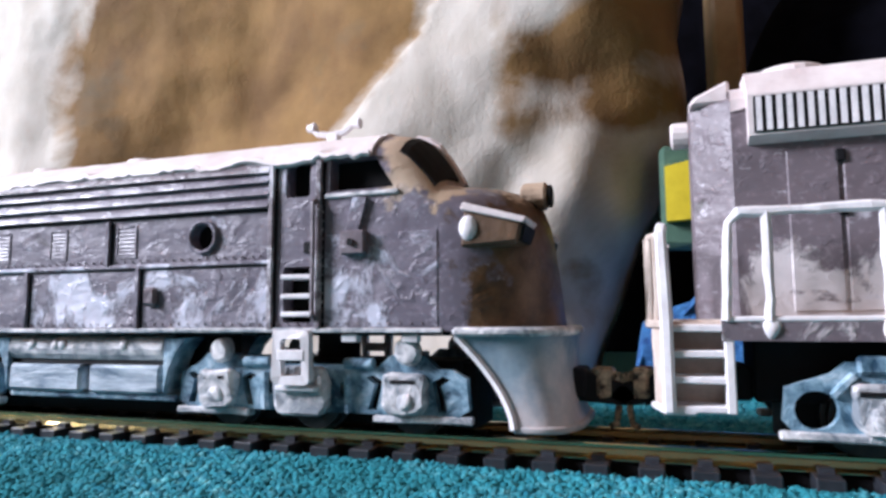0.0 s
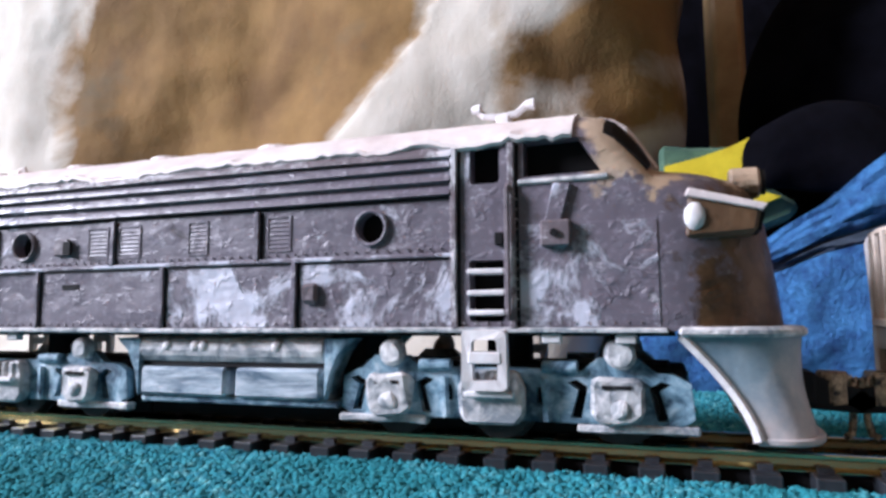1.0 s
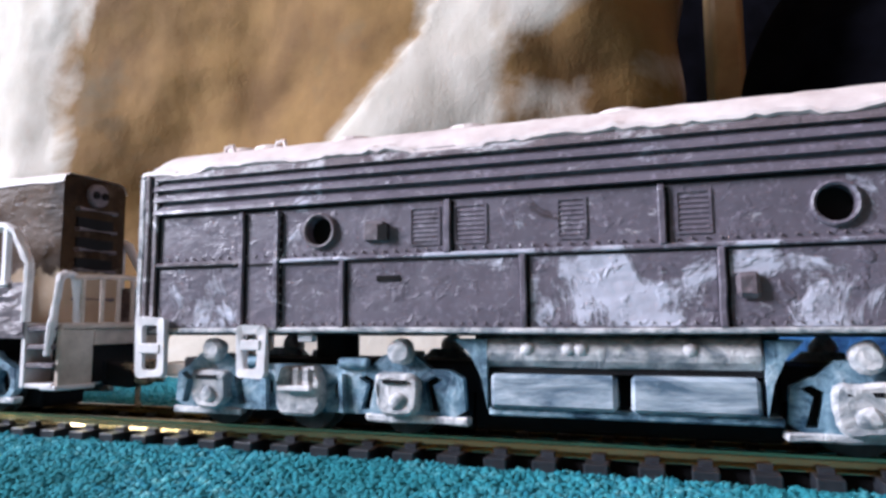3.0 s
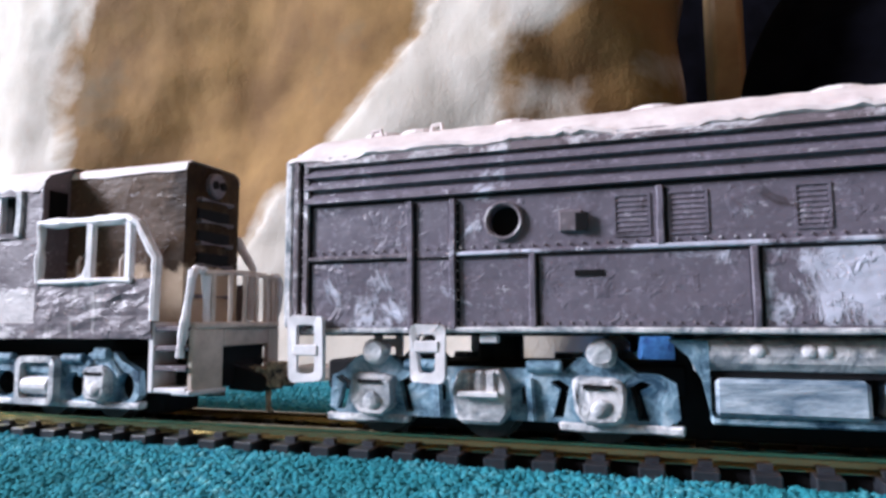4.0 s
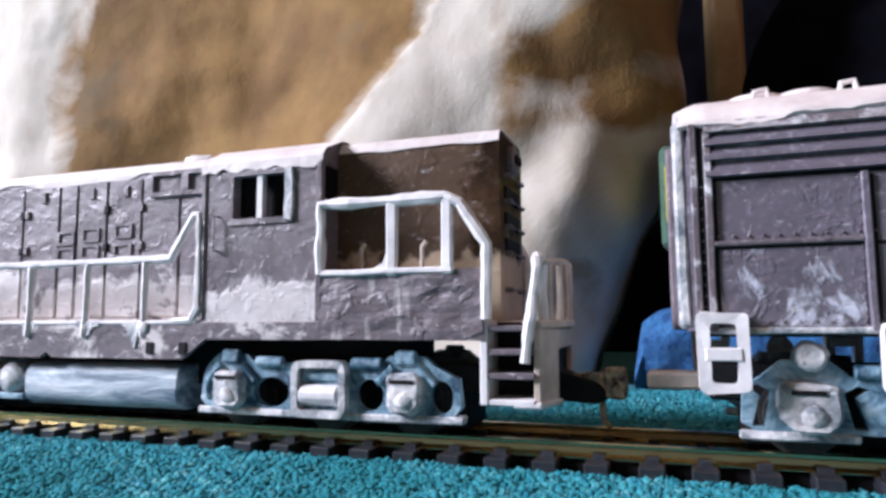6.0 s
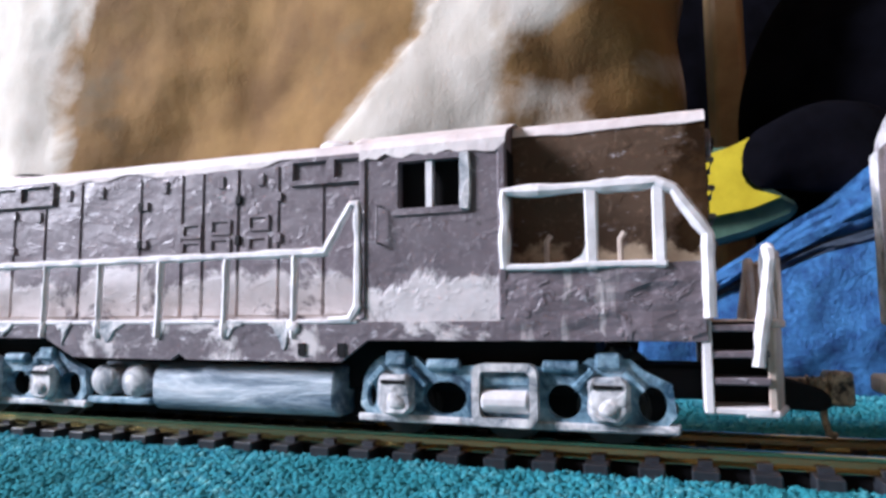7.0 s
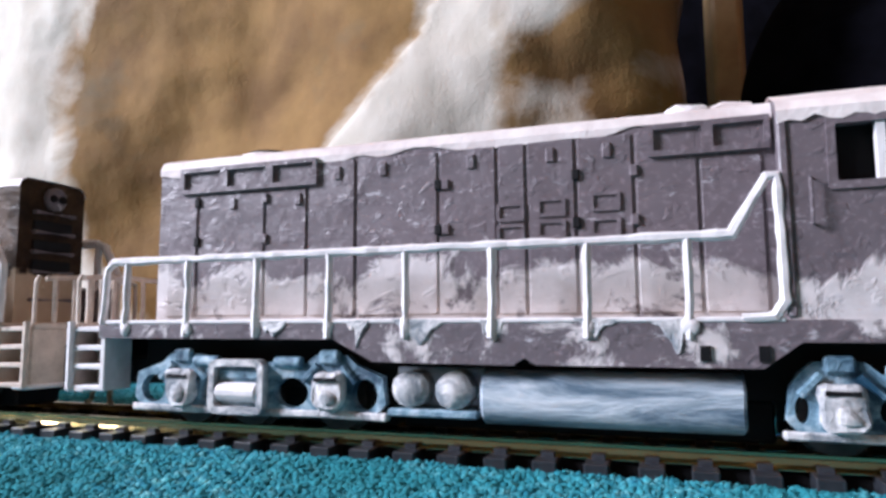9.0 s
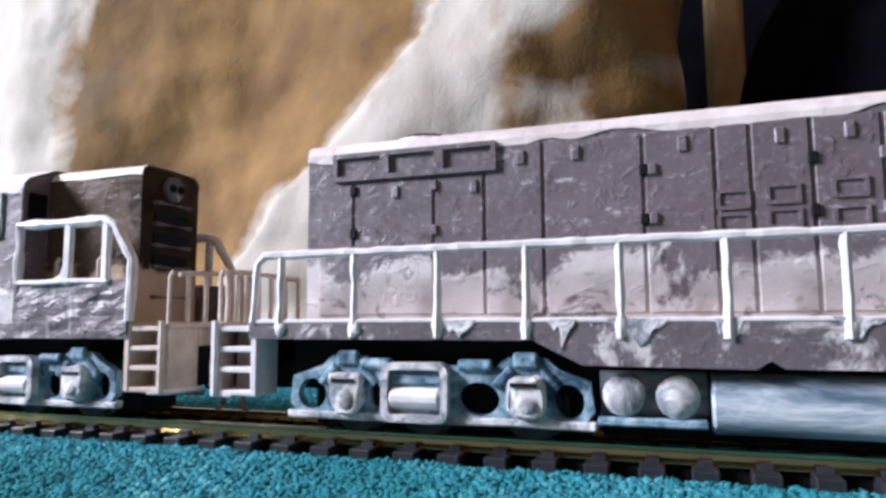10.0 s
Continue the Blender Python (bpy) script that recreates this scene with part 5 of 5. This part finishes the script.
        part("end_plate", prism(B(), [(xo + d * 1.4, -8.1), (xo + d * 2.6, -8.1), (xo + d * 2.6, 8.1), (xo + d * 1.4, 8.1)], 18.6, 22.4, "z"), M_BEAM, pf, "dusty cream end plate", bevel=0.25)
        # solid black box fills the coupler opening in place of its shade
        part("draft_pocket", box(B(), min(xo - d * 3, xo + d * 1.3), max(xo - d * 3, xo + d * 1.3), -8.0, 8.0, 10.0, 22.3), M_BLACK, pf)
        rl = part("end_rail", rod(B(), [(xo + d * 3.2 * (1 - (y / 15.4) ** 2), y, rail_z - 2.0 - 0.004 * y * y) for y in (-13, -11, -6, 0, 6, 11, 13, 15)], 0.6), M_BEAM, pf, wobble=0.15)
        for y in (-11, -6.5, -2.2, 2.2, 6.5, 11, 14.6):
            xb = xo + d * 3.2 * (1 - (y / 15.4) ** 2)
            part("bar", rod(B(), [(xb, y, 23.2), (xb + 0.15, y, 28), (xb, y, rail_z - 2.2 - 0.004 * y * y)], 0.55), M_BEAM, rl, wobble=0.15)
    # end faces
    for z in (29.5, 36.5, 41.5, 46.5, 51.5):
        part("end_rung", rod(B(), [(nose, -5.5, z), (nose + 1.2, -5.5, z), (nose + 1.2, 5.5, z), (nose, 5.5, z)], 0.5), M_SHELL, sh)
    for z in (38, 43, 48):
        part("end_louver", box(B(), nose - 0.4, nose + 0.5, -5.6, 5.6, z - 1.3, z + 1.5), M_BLACK, sh, bevel=0.2)
    part("headlamp", drum(B(), (nose + 0.2, 0, 55.4), 3.0, 2.4, "x", 16), M_SHELL, sh, bevel=0.4)
    for y in (-1.3, 1.3):
        part("headlamp_lens", drum(B(), (nose + 1.6, y, 55.4), 1.0, 0.5, "x", 10), M_VOID, sh)
    part("rear_lamp", drum(B(), (hood0 - (8.0 if tall else 1.2), 0, top - 5), 2.4, 3.4, "x", 14), M_ROOF, hd, bevel=0.4)
    # roof things
    part("exhaust_fan", drum(B(), (-411, 0, top + 0.7), 6.2, 2.4, "z", 22, 5.6), M_BLACK, hd, "dark round roof fan", bevel=0.3)
    part("fan_collar", drum(B(), (-411, 0, top + 0.4), 7.2, 1.2, "z", 22), M_ROOF, hd, bevel=0.2)
    if tall:
        for x in (-428, -398):
            part("exhaust_fan", drum(B(), (x, 0, top + 2.6), 6.8, 4, "z", 22, 6.0), M_ROOF, hd, bevel=0.5)
    hn = part("air_horn", ball(B(), (-322, -2, top + 1.0), 4.6, 3.2, 2.2), M_WHITE, hd, "lumpy white horn cluster", wobble=0.7)
    part("horn_pipe", rod(B(), [(-320, -2, top + 0.8), (-316, -2, top + 2.2), (-311.5, -2, top + 1.6)], 0.8), M_ROOF, hn)
    # underframe and tanks
    # black box added to block reflections and darken the band above the rails
    part("shade_keel", box(B(), -376, -311, -6.2, 6.2, 3.6, 10.4), M_BLACK, loco, bevel=0.4)
    part("underframe", box(B(), -437, -268, -8.4, 8.4, 10.5, 20.6), M_BLACK, loco, bevel=0.4)
    for x0, x1 in ((-446, -437.2), (-267.8, -244)):
        part("draft_frame", box(B(), x0, x1, -7.4, 7.4, 10.5, 16.0), M_BLACK, loco, bevel=0.4)
    part("deck", box(B(), -442, -250, -15.4, 15.4, 22.0, 23.5), M_BEAM, loco, "dusty cream walkway deck")
    part("deck_underside", box(B(), -441.5, -250.5, -15.2, 15.2, 20.7, 21.9), M_BLACK, loco)
    part("fuel_tank", prism(B(), arch(-14.8, 14.8, 15.4, 5.6, 3.4, 6), -358.4, -315.8, "x"), M_TANK, loco, "streaked pale blue-grey fuel tank", bevel=0.5, wobble=0.2, smooth=True)
    for s in (-1, 1):
        for x in (-371.8, -363.4):
            bm = drum(B(), (x, s * 10.6, 11.5), 3.4, 7, "y", 18)
            ball(bm, (x, s * 13.8, 11.5), 3.35, 1.4, 3.35, 3)
            part("air_tank", bm, M_BOX, loco, "round white air tank end", wobble=0.3, smooth=True)
        part("tank_panel", box(B(), -376, -358.6, min(s * 8.5, s * 9.5), max(s * 8.5, s * 9.5), 8.0, 15.2), M_TANK, loco, "pale blue-grey panel behind the air tanks", bevel=0.2)
        part("tank_shelf", box(B(), -376, -359, min(s * 8.4, s * 14.4), max(s * 8.4, s * 14.4), 6.6, 8.0), M_TRUCK, loco, bevel=0.3)
    truck(loco, (-303, -283, -265.4), -310.4, -255, (-288.4, -277), "b")
    truck(loco, (-421.6, -407.8, -387.8), -434, -376.5, (-414.2, -401.5), "b")
    coupler(loco, -241, 1)
    coupler(loco, -450, -1)
    LOCOS.append((loco, OFFSET[0] + dx))
    OFFSET[0] = 0.0
    return loco


road_switcher(0.0, False, "grey-primed model road switcher with white handrails and smeared white paint")
road_switcher(449.0, True, "grey model road switcher with flared white radiators and white handrails")
road_switcher(-222.0, False, "grey model road switcher with cream end steps, coupled at the tail", -254.6)


def motions():
    """The whole train rolls along the track, and every axle turns with it."""
    for loco, x in LOCOS:
        walk(loco, [(t, pose(x / 1000 + d, TRACK_Y, 0)) for t, d in RUN])
    steps = [k * 0.2 for k in range(51)]
    times, ways = [r[0] for r in RUN], [r[1] for r in RUN]
    for o, x, z in WHEELS:
        walk(o, [(t, pose(x / 1000, 0, z / 1000, 0, math.degrees(float(np.interp(t, times, ways)) / 0.0056), 0)) for t in steps])


motions()
